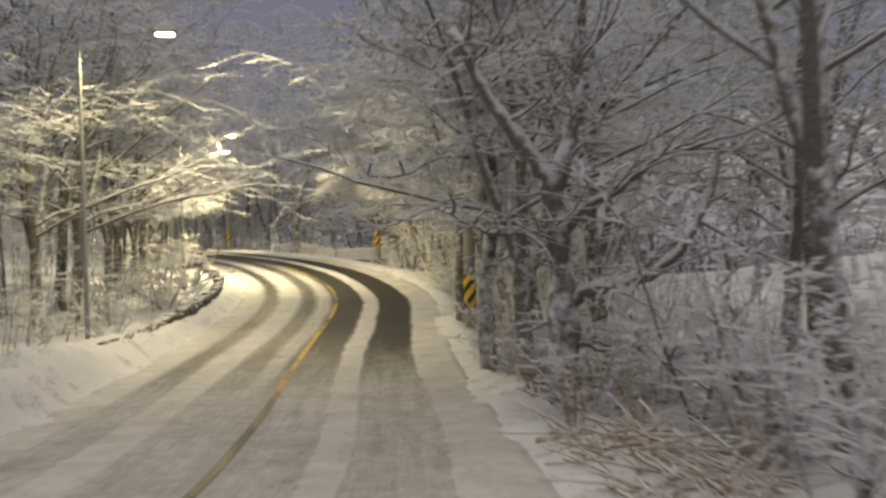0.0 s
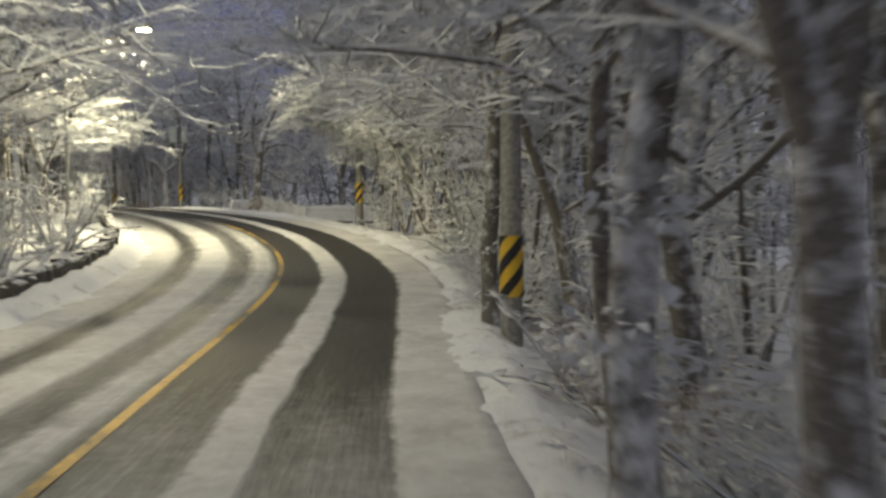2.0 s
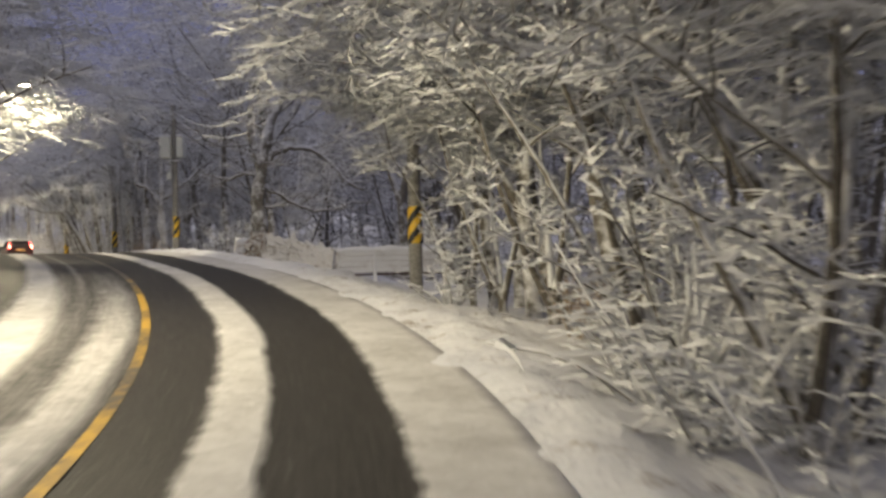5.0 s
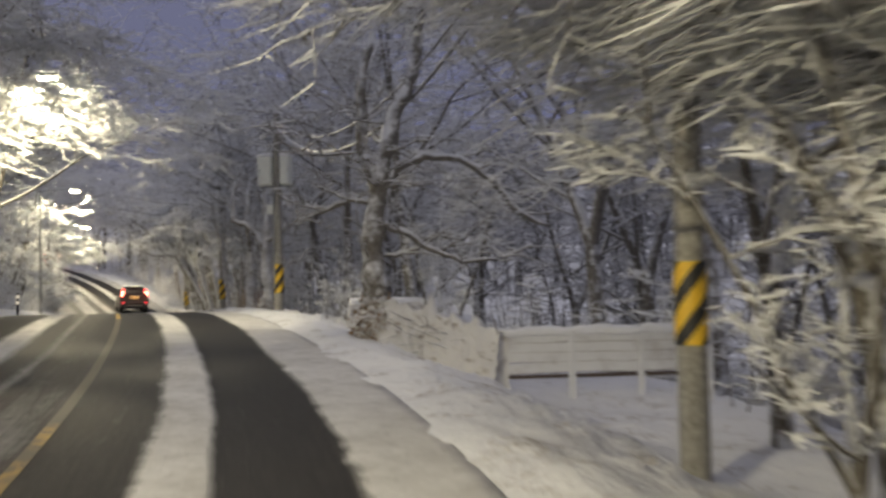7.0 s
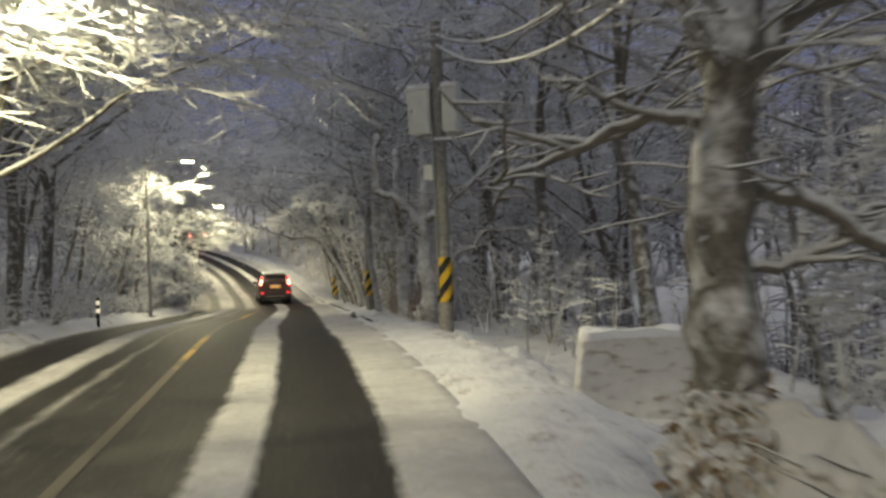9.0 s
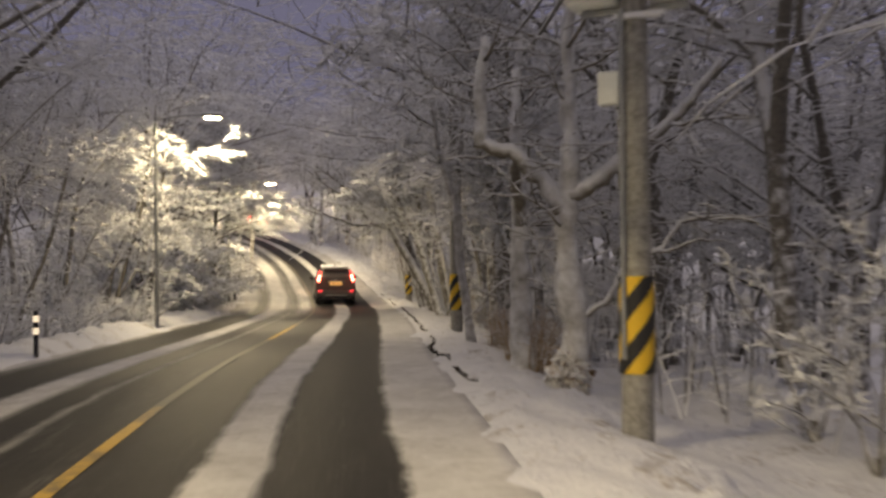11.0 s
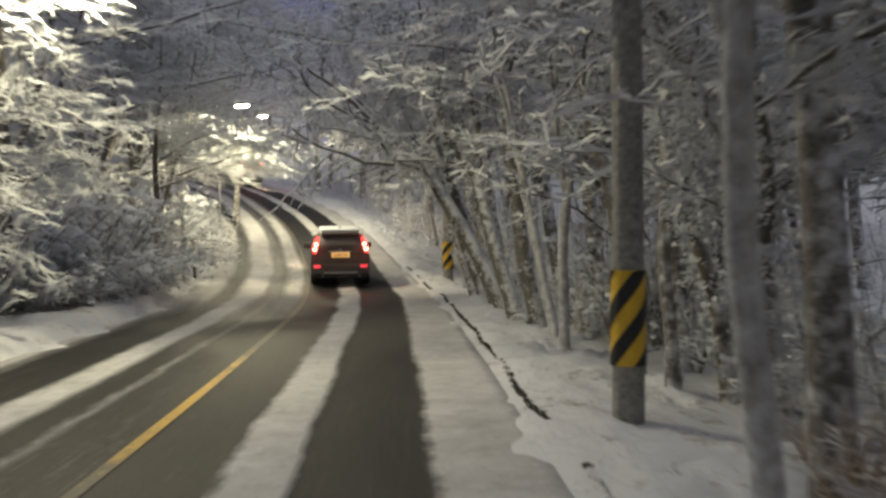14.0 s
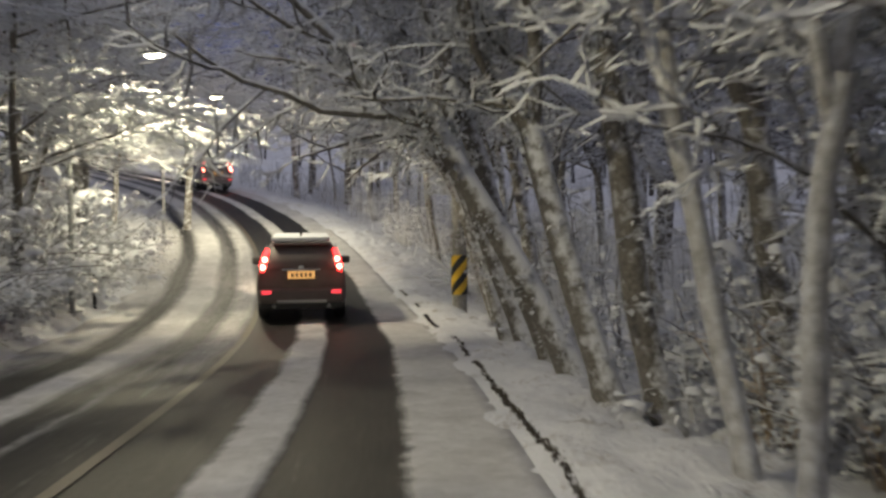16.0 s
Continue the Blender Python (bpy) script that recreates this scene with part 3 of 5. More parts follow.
def make_ivied(height, girth, seed, first=0.35, reach=3.6, tufts=420, mats=None):
    """A leaning trunk wrapped in tufts of ivy, with a few bare limbs above. Returns trunk, bare crown and ivy."""
    trunk, crown = make_tree(height, girth, first, 12, reach, 0.8, 6, 8, seed, thick=1.3, leaders=2, clear=3.0, hug=2.2, wander=0.2, mats=mats or (RIME, FROSTED))
    random.seed(seed)
    leaves = ([], [])
    v, f = leaves
    spots = [tuple(q.co) for q in trunk.vertices if 0.5 < q.co.z < height * 0.72 and math.hypot(q.co.x, q.co.y) < 1.5]
    for _ in range(tufts):
        p = Vector(random.choice(spots)) + Vector((rnd(-1, 1), rnd(-1, 1), rnd(-1, 1))) * rnd(0.05, 0.42)
        for _ in range(9):
            o = p + Vector((rnd(-1, 1), rnd(-1, 1), rnd(-1, 0.6))) * 0.17
            t = Vector((rnd(-1, 1), rnd(-1, 1), rnd(-0.9, 0.25))).normalized() * rnd(0.09, 0.18)
            w = t.cross(Vector((rnd(-0.3, 0.3), rnd(-0.3, 0.3), 1))).normalized() * rnd(0.03, 0.06)
            b = len(v)
            mid = o + t * 0.5 + Vector((0, 0, 0.02))
            for q in (o, mid + w, o + t, mid - w):
                v.append(tuple(q))
            f.extend([(b, b + 1, b + 3), (b + 1, b + 2, b + 3)])
    return trunk, crown, mesh_of("ivy", *leaves, LEAF)


def plant(meshes, names, kind, label, category, x, y, turn=0.0, size=1.0, lean=(0, 0), sink=0.05, group=""):
    root = thing(kind, pose(x, y, ground_z(x, y) - sink, lean[0], lean[1]) @ pose(0, 0, 0, 0, 0, turn) @ Matrix.Scale(size, 4), label, category, group)
    for me, nm in zip(meshes, names):
        ob = new(nm, me)
        ob.parent = root
        if nm in ("crown", "brush", "foliage", "ivy", "snow_load") or kind == "evergreen_shrub":
            ob["kind"] = "stuff"
    return root


POOL = {
    # tall forking trees of the wood's edge
    "oak": [make_tree(16, 0.25, 0.24, 18, 8.5, 0.75, 8, 8, 11 + i, leaders=2 + i % 2, thick=1.1, mats=(BARK, FROSTED), flat=0.4) for i in range(3)],
    # broad layered boughs, thick with snow
    "spread": [make_tree(12.5, 0.20, 0.30, 16, 6.5, 0.45, 8, 11, 31 + i, flat=0.7, thick=1.0, wander=0.09, clear=4.0, mats=(BARK, FROSTED)) for i in range(3)],
    # low and bushy, boughs down to the ground
    "hedge": [make_tree(9, 0.13, 0.10, 17, 3.8, 0.9, 8, 13, 41 + i, flat=0.2, thick=1.1, leaders=3, clear=4.8, hug=2.6, mats=(RIME, FROSTED)) for i in range(3)],
    "scrub": [make_tree(4.5, 0.06, 0.10, 11, 2.2, 0.9, 6, 6, 46 + i, flat=0.2, thick=1.25, leaders=3, clear=9, hug=2.0, mats=(RIME, FROSTED)) for i in range(3)],
    "slim": [make_tree(12, 0.105, 0.40, 12, 4.6, 0.9, 6, 9, 51 + i, leaders=1 + i % 2, thick=1.1, wander=0.17, mats=(BARK, FROSTED)) for i in range(3)],
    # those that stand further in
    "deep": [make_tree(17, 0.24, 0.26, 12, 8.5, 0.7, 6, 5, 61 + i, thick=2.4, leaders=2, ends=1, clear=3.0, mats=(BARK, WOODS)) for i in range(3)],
    # crowns that close over the road
    "canopy": [make_tree(15.5, 0.22, 0.30, 24, 9.5, 0.62, 9, 7, 141 + i, thick=0.95, leaders=2 + i % 2, ends=2, clear=6.3, hug=1.2, flat=0.5, wander=0.13, mats=(BARK, FROSTED)) for i in range(3)],
    # fine drooping sprays, white all over
    "plume": [make_tree(12, 0.19, 0.22, 20, 6.2, 0.55, 12, 17, 151 + i, thick=0.85, leaders=2, ends=3, clear=4.2, hug=1.6, flat=0.45, droop=-0.09, mats=(RIME, PLUME)) for i in range(2)],
    "ivied": [make_ivied(10, 0.15, 161 + i) for i in range(3)],
    # dark crooked trunks that lean out over the road, with tufts of ivy
    "arch": [make_ivied(13, 0.23, 171 + i, 0.42, 4.6, 300, (BARK, FROSTED)) for i in range(3)],
    "pale": [make_tree(12, 0.125, 0.34, 10, 4.2, 0.8, 6, 8, 181 + i, leaders=1 + i % 2, thick=1.3, wander=0.2, clear=3.4, hug=1.4, mats=(CRUST, FROSTED)) for i in range(2)],
    "bush": [make_bush(2.6, 2.2, 11, 11, 1.6, 0.25, 91 + i, FROSTED) for i in range(3)],
    "reed": [make_bush(2.1, 1.2, 9, 6, 0.8, 0.7, 101 + i, GRASS) for i in range(2)],
    "leafy": [make_leafy(3.6, 3.4, 44, 121 + i) for i in range(2)],
}

LABEL = {
    "oak": "tall bare broadleaf tree with snow along its limbs",
    "spread": "wide-spreading tree with layered snow-laden boughs",
    "hedge": "low bushy tree thick with frosted twigs",
    "scrub": "young bushy tree thick with frosted twigs",
    "slim": "slender bare tree with thin snowy branches",
    "deep": "bare woodland tree dusted with snow, deeper in the wood",
    "canopy": "tall tree whose snowy crown closes over the road",
    "plume": "broad tree with drooping sprays white with snow",
    "ivied": "leaning tree clad in snow-covered ivy",
    "arch": "crooked dark tree leaning over the road, tufted with snowy ivy",
    "pale": "slender tree with a pale snow-crusted trunk",
    "bush": "dense leafless shrub covered in snow",
    "reed": "clump of dry stems dusted with snow",
    "leafy": "evergreen shrub bowed down by snow",
}


def tree(kind, x, y, size=1.0, turn=None, lean=(0, 0), pick=None, sink=0.05):
    pool = POOL[kind]
    k = random.randrange(len(pool)) if pick is None else pick
    name = {"bush": "shrub", "reed": "dry_stems", "leafy": "evergreen_shrub"}.get(kind, "tree")
    names = ("trunk", "crown", "ivy") if name == "tree" else ("stem", "foliage", "snow_load") if kind == "leafy" else ("brush",) + ("stem",) * 11
    group = "trees along the road" if name == "tree" else "undergrowth along the road"
    return plant(pool[k], names, name, LABEL[kind], "dry stems" if kind == "reed" else name.split("_")[-1], x, y,
                 rnd(0, 360) if turn is None else turn, size, lean, sink, group)


def row_of_trees(*spots):
    for kind, x, y, size, lean in spots:
        tree(kind, x, y, size, None, (0, lean))


random.seed(5)
# trees beside the road that can be told apart, stretch by stretch
row_of_trees(
    ("ivied", -1.22, 17.60, 0.98, -2), ("oak", -0.66, 16.10, 0.63, -4), ("slim", -0.84, 19.60, 0.77, -3), ("oak", 0.42, 21.70, 0.63, -5),
    ("hedge", 1.82, 24.15, 0.63, -3), ("arch", -1.08, 27.2, 0.56, -9), ("oak", 0.42, 28.00, 0.59, -6), ("hedge", 0.14, 31.50, 0.66, -4),
    ("plume", 0.5, 34.65, 0.72, -5), ("plume", 1.12, 37.80, 0.76, -5), ("hedge", 0.28, 39.55, 0.73, -6), ("plume", 0.7, 41.50, 0.78, -5),
    ("hedge", -0.42, 43.45, 0.77, -6), ("plume", -0.3, 45.6, 0.8, -6), ("hedge", 0.84, 46.20, 0.70, -3), ("hedge", 1.40, 35.70, 0.70, -3),
    ("hedge", -1.2, 47.25, 0.77, -5), ("plume", -1.4, 49.40, 0.8, -6), ("hedge", -1.9, 50.65, 0.7, -3),
)
row_of_trees(
    ("plume", -1.5, 52.85, 0.7, -2), ("plume", -2.60, 56.0, 0.70, -4), ("plume", 0.63, 49.35, 0.66, -2), ("plume", 1.54, 45.15, 0.7, -2),
    ("hedge", -2.5, 52.6, 0.63, -2), ("hedge", 0.9, 43.0, 0.7, -2), ("hedge", 0.2, 48.3, 0.72, -3), ("hedge", 1.0, 40.4, 0.7, -3),
    ("pale", -18.6, 80.4, 0.62, 0), ("slim", -18.6, 82.0, 0.77, 0), ("pale", -20.68, 83.85, 0.75, -2), ("pale", -24.95, 93.3, 0.66, -2),
    ("pale", -25.42, 94.35, 0.66, -3), ("slim", -22.6, 90.2, 0.77, -6), ("slim", -23.6, 92.4, 0.8, -8), ("arch", -30.35, 102.7, 0.66, -24),
    ("arch", -29.75, 101.9, 0.7, -26), ("arch", -28.9, 100.6, 0.66, -22), ("arch", -28.1, 99.0, 0.72, -25),
)
row_of_trees(
    ("arch", -27.2, 97.2, 0.64, -20), ("arch", -31.4, 105.2, 0.66, -22), ("arch", -26.5, 96.6, 0.6, -16), ("oak", -32.71, 110.14, 0.56, -16),
    ("hedge", -7.9, 62.9, 0.5, 3), ("scrub", -13.5, 75.0, 0.55, 0), ("scrub", -12.9, 73.9, 0.5, 0), ("pale", -33.7, 86.6, 0.44, 26),
    ("pale", -34.9, 88.8, 0.47, 28), ("pale", -35.4, 90.4, 0.45, 26), ("pale", -33.0, 84.6, 0.46, 24), ("canopy", -5.0, 71.5, 1.05, -3),
    ("canopy", -2.6, 63.5, 1.05, -3), ("canopy", -3.6, 77.0, 1.05, -3), ("canopy", -11.2, 76.0, 0.85, -4), ("canopy", -20.4, 85.01, 0.70, -4),
    ("canopy", -23.0, 93.12, 0.70, -5), ("canopy", -14.0, 78.6, 0.77, -4), ("canopy", -16.4, 83.3, 0.77, -4),
)
row_of_trees(
    ("canopy", -25.4, 97.4, 0.70, -6), ("canopy", -31.72, 108.50, 0.70, -8), ("canopy", -34.34, 113.08, 0.70, -6), ("canopy", -27.6, 101.6, 0.75, -8),
    ("canopy", -25.6, 73.5, 0.66, 5), ("canopy", -31.66, 80.39, 0.63, 6), ("canopy", -37.5, 93.5, 0.75, 7), ("canopy", -42.0, 101.0, 0.78, 7),
    ("canopy", -45.5, 106.5, 0.75, 6), ("canopy", -47.5, 111.0, 0.63, 6), ("canopy", -23.0, 67.6, 0.63, 5), ("canopy", -15.26, 51.80, 0.63, 5),
    ("canopy", -41.53, 123.88, 0.70, -4), ("canopy", -37.61, 118.32, 0.70, -5), ("canopy", -13.16, 39.90, 0.80, 4), ("canopy", 2.10, 34.30, 0.77, -4),
    ("canopy", -13.86, 31.85, 0.77, 4), ("canopy", -28.2, 77.5, 0.77, 6), ("canopy", 2.6, 10.5, 0.8, -5),
)
row_of_trees(
    ("canopy", 1.5, 19.6, 0.78, -5), ("canopy", -12.4, 15.0, 0.74, 4), ("leafy", -26.0, 99.6, 0.62, 0), ("leafy", -24.9, 97.6, 0.66, 0),
    ("leafy", -24.1, 95.9, 0.6, 0), ("leafy", -23.2, 96.6, 0.7, 0), ("ivied", -21.0, 88.2, 0.73, -6), ("ivied", -21.9, 90.2, 0.7, -7),
    ("ivied", -22.3, 92.6, 0.73, -8), ("ivied", -24.0, 95.2, 0.70, -10), ("ivied", -19.7, 83.4, 0.70, -2), ("spread", -13.72, 13.30, 0.70, 4),
    ("spread", -14.70, 21.00, 0.73, 4), ("oak", -12.95, 35.35, 0.63, 3), ("slim", -13.65, 39.20, 0.70, 3), ("spread", -14.35, 46.90, 0.56, 3),
    ("plume", -17.9, 59.0, 0.8, 5), ("oak", -16.10, 53.90, 0.63, 6), ("oak", -12.60, 29.05, 0.66, 6),
)
row_of_trees(
    ("plume", -14.56, 24.85, 0.63, 3), ("plume", -20.2, 62.2, 0.86, 6), ("plume", -22.2, 60.2, 0.74, 6), ("plume", -21.3, 67.4, 0.84, 6),
    ("spread", -24.33, 70.96, 0.77, 6), ("slim", -33.63, 83.01, 0.63, 16), ("slim", -34.48, 84.97, 0.70, 18), ("slim", -34.61, 86.60, 0.70, 16),
    ("spread", -36.2, 90.4, 0.59, 8), ("slim", -35.2, 91.2, 0.70, 14), ("slim", -34.0, 88.2, 0.66, 15), ("slim", -32.9, 81.5, 0.6, 14),
    ("oak", -50.32, 119.65, 0.63, 3), ("plume", -52.5, 109.0, 0.7, 6), ("spread", -40.2, 96.0, 0.8, 8), ("plume", -39.9, 101.2, 0.70, 8),
    ("spread", -44.2, 103.0, 0.85, 8), ("spread", -47.5, 108.6, 0.75, 8), ("spread", -52.60, 118.02, 0.63, 6),
)


def crooked_tree(x, y, z, turn, size, seed, label, limbs, mat, ivy=None):
    """An old tree by the road: a stout trunk and few heavy crooked limbs. limbs: name, line, girth at both ends, shoots, their length."""
    root = thing("tree", pose(x, y, z, 0, 0, turn) @ Matrix.Scale(size, 4), label, "tree", "trees along the road")
    random.seed(seed)
    for name, pts, r0, r1, shoots, long in limbs:
        line = []
        for i in range(len(pts) - 1):
            a, b = Vector(pts[i]), Vector(pts[i + 1])
            for k in range(4):
                line.append(a.lerp(b, k / 4) + Vector((rnd(-1, 1), rnd(-1, 1), rnd(-1, 1))) * 0.03)
        line.append(Vector(pts[-1]))
        store = ([], [])
        n = len(line)
        tube(store, line, [(r0 + (r1 - r0) * i / (n - 1)) * rnd(0.86, 1.18) for i in range(n)], 10)
        ob = part(name, store, mat, root, smooth=True)
        twigs = ([], [])
        for _ in range(shoots):
            q = line[random.randrange(n // 4, n)]
            way = sideways(Vector((0, 0, 1)), rnd(-0.1, 0.9))
            ln = rnd(0.5, 1.5) * long
            tip = bent(q, way, ln, 6, 0.33, 0.02)
            r = rnd(0.016, 0.034)
            tube(twigs, tip, taper(r, 0.009, 7), 6)
            for _ in range(4 if long < 1.2 else 7):
                c = tip[random.randrange(2, 6)]
                tube(twigs, bent(c, sideways(Vector((0, 0, 1)), rnd(-0.3, 0.7)), ln * rnd(0.2, 0.5), 3, 0.3, -0.02), taper(r * 0.6, 0.007, 4), 4)
        if shoots:
            part("spray", twigs, CRUST, ob, "thin crooked branches coated with snow", True)["kind"] = "stuff"
    if ivy:
        # a coat of ivy leaves round the foot
        wide, tall = ivy
        v, f = [], []
        for _ in range(1500):
            a, h = rnd(0, 6.283), rnd(0, 1)
            swell = math.sin(math.pi * min(max(0.12 + 0.8 * h, 0), 1)) ** 0.6 * wide * (0.78 + 0.3 * noise.noise((math.cos(a) * 2, math.sin(a) * 2, h * 4)))
            o = Vector((math.cos(a) * swell, math.sin(a) * swell, h * tall - 0.15))
            t = Vector((math.cos(a) * rnd(0.1, 0.9) + rnd(-0.5, 0.5), math.sin(a) * rnd(0.1, 0.9) + rnd(-0.5, 0.5), rnd(-1, 0.1))).normalized() * rnd(0.07, 0.15)
            w = t.cross(Vector((math.cos(a), math.sin(a), 0.4))).normalized() * rnd(0.03, 0.055)
            b = len(v)
            mid = o + t * 0.45 + Vector((math.cos(a), math.sin(a), 0)) * 0.02
            v.extend(tuple(q) for q in (o, mid + w, o + t, mid - w))
            f.extend([(b, b + 1, b + 3), (b + 1, b + 2, b + 3)])
        part("ivy", (v, f), IVY, root, "brown ivy leaves caked with snow round the foot")["kind"] = "stuff"
        core = ([], [])
        tube(core, [Vector((0, 0, tall * k / 8 - 0.2)) for k in range(9)], [wide * 0.62 * math.sin(math.pi * (0.15 + 0.8 * k / 8)) ** 0.5 for k in range(9)], 14)
        part("ivy_stem", core, IVY, root, "matted brown stems of ivy", True)


POLLARD = [
    ("trunk", [(0.02, 0, -0.3), (0.06, 0, 0.8), (-0.03, 0.02, 1.6), (0, 0, 2.4), (0.05, 0, 3.15), (0.02, 0.05, 3.95), (0.1, 0, 5.1)], 0.2, 0.06, 22, 1.0),
    ("limb", [(0, 0, 2.15), (-0.32, 0.05, 2.6), (-0.72, 0.1, 2.95), (-1.08, 0.1, 3.07), (-1.06, 0.12, 3.75), (-1.0, 0.1, 4.4)], 0.12, 0.06, 7, 1.0),
    ("limb", [(0.02, 0, 2.4), (0.42, -0.05, 2.6), (0.85, -0.1, 2.95), (1.4, -0.1, 3.4), (1.9, -0.2, 4.05)], 0.12, 0.05, 8, 1.0),
    ("limb", [(0.05, 0, 0.8), (0.45, -0.1, 1.05), (0.75, -0.1, 1.55), (1.15, -0.15, 1.75), (1.5, -0.1, 2.15)], 0.05, 0.025, 5, 1.0),
]
ROADSIDE = [
    ("trunk", [(0, 0, -0.4), (0.02, 0, 0.9), (-0.02, 0.02, 1.9), (0.12, 0, 3.0), (0.22, 0, 3.6), (0.42, 0.05, 4.3), (0.78, 0.1, 5.0), (0.95, 0.1, 6.6)], 0.26, 0.08, 24, 1.5),
    ("limb", [(0.08, 0, 2.8), (-0.15, 0.05, 3.6), (-0.2, 0.1, 4.6), (0.05, 0.15, 5.8)], 0.12, 0.06, 10, 1.8),
    ("limb", [(0.15, 0, 2.95), (0.5, -0.05, 3.3), (0.95, -0.1, 3.5), (1.55, -0.15, 3.46), (2.1, -0.2, 3.05), (2.5, -0.25, 2.55), (3.1, -0.3, 2.2)], 0.10, 0.035, 12, 0.9),
    ("limb", [(0.05, 0, 2.3), (0.5, 0, 2.15), (1.0, 0, 1.85), (1.6, 0.1, 1.6), (2.2, 0.1, 1.62), (2.9, 0.2, 1.9)], 0.07, 0.025, 12, 0.8),
    ("limb", [(0.05, 0, 2.6), (-0.4, 0.1, 2.75), (-0.9, 0.2, 2.55), (-1.4, 0.2, 2.35)], 0.06, 0.02, 8, 0.8),
    ("limb", [(0, 0.05, 1.7), (0.5, 0.2, 1.75), (1.1, 0.4, 2.1), (1.7, 0.5, 2.05)], 0.05, 0.02, 10, 0.9),
]
HEDGEROW = [
    ("trunk", [(0.02, 0, -0.3), (0, 0, 0.5), (0.05, 0.02, 1.5), (-0.02, 0, 2.4), (-0.1, 0.05, 3.3), (-0.5, 0.1, 3.9), (-0.95, 0.2, 4.5), (-1.5, 0.2, 5.6)], 0.25, 0.07, 26, 1.3),
    ("limb", [(0.05, 0, 1.35), (0.3, -0.05, 1.62), (0.75, -0.1, 1.7), (1.3, -0.15, 1.82), (1.75, -0.2, 2.15), (2.2, -0.2, 2.9), (2.5, -0.1, 3.9)], 0.12, 0.05, 16, 1.0),
    ("limb", [(-0.08, 0.02, 3.1), (0.15, 0, 3.7), (0.35, -0.05, 4.4), (0.3, 0, 5.4), (0.6, 0, 6.4)], 0.15, 0.06, 16, 1.5),
    ("limb", [(0, 0, 2.5), (0.4, -0.1, 2.9), (0.9, -0.2, 3.1), (1.5, -0.2, 3.6), (2.3, -0.3, 3.8)], 0.09, 0.03, 14, 1.1),
    ("limb", [(-0.02, 0, 2.2), (-0.5, -0.1, 2.5), (-1.1, -0.2, 2.55), (-1.8, -0.3, 2.9)], 0.06, 0.02, 12, 0.9),
    ("limb", [(0, 0.02, 0.75), (0.25, -0.1, 0.85), (0.6, -0.15, 0.75), (1.0, -0.2, 0.8)], 0.035, 0.015, 6, 0.6),
]
crooked_tree(-0.55, 13.0, 1.3, 0, 1.0, 81, "old dark tree with a heavy limb bent out low", HEDGEROW, BARK)
crooked_tree(-8.78, 61.0, 3.35, 16, 1.0, 77, "big dark tree with long drooping limbs and ivy round its foot", ROADSIDE, BARK, (0.42, 1.2))
crooked_tree(-16.45, 76.5, 3.94, 24, 1.0, 58, "gnarled old tree with heavy crooked limbs caked in snow", POLLARD, CRUST, (0.25, 0.6))
crooked_tree(-17.7, 78.35, 3.95, 112, 0.95, 63, "crooked tree with a stout snow-caked trunk and few limbs", POLLARD, CRUST)
tree("plume", -0.9, 50.40, 0.84, 60, (0, -7), 0)
tree("plume", -2.0, 53.3, 0.80, 150, (0, -6), 1)


POLES = ((-0.98, 26.46), (-3.76, 53.8), (-14.89, 73.36), (-22.3, 86.88), (-33.4, 107.7))


def forest(count, s0, s1, u0, u1, kinds, lo, hi, gap, lean=0.0):
    """Scatters trees or shrubs over a stretch of the roadside, leaving the poles free."""
    random.seed(int(s0 * 7 + s1 * 3 + u0 * 13 + count))
    taken = []
    for _ in range(count * 6):
        if len(taken) >= count:
            break
        s, u = rnd(s0, s1), rnd(u0, u1)
        x, y, _ = at(s, u)
        if any((x - a) ** 2 + (y - b) ** 2 < gap * gap for a, b in taken):
            continue
        if abs(locate(x, y)[1] - u) > 1.1:
            continue
        if any((x - a) ** 2 + (y + 0.7 - b) ** 2 < 2.7 for a, b in POLES):
            continue
        taken.append((x, y))
        tree(random.choice(kinds), x, y, rnd(lo, hi), None, (0, rnd(-4, 4) + lean))


# right side: a wooded strip, open over the valley between
forest(8, 69, 111, 4.7, 10.1, ("oak", "slim", "hedge"), 0.52, 0.73, 2.2)
forest(14, 69, 112, 10.1, 25.9, ("deep",), 0.56, 0.77, 2.8)
forest(16, 143.5, 153, 2.5, 3.4, ("reed",), 0.40, 0.66, 0.45)
forest(9, 140, 174, 5.2, 10.1, ("oak", "slim", "slim"), 0.56, 0.73, 2.1)
forest(20, 136, 212, 8.6, 28.8, ("deep",), 0.56, 0.80, 3.1)
forest(12, 112, 137, 24.5, 47.5, ("deep",), 0.56, 0.70, 3.5)
forest(8, 144, 182, 7.6, 12.2, ("hedge", "slim"), 0.63, 0.80, 2.1)
forest(10, 185, 222, 3.6, 11.5, ("canopy",), 0.59, 0.77, 2.8)
forest(9, 190, 222, -13.5, -8.6, ("canopy",), 0.59, 0.77, 2.8)
forest(7, 178, 212, 3.2, 8.6, ("oak", "slim"), 0.56, 0.77, 2.8)
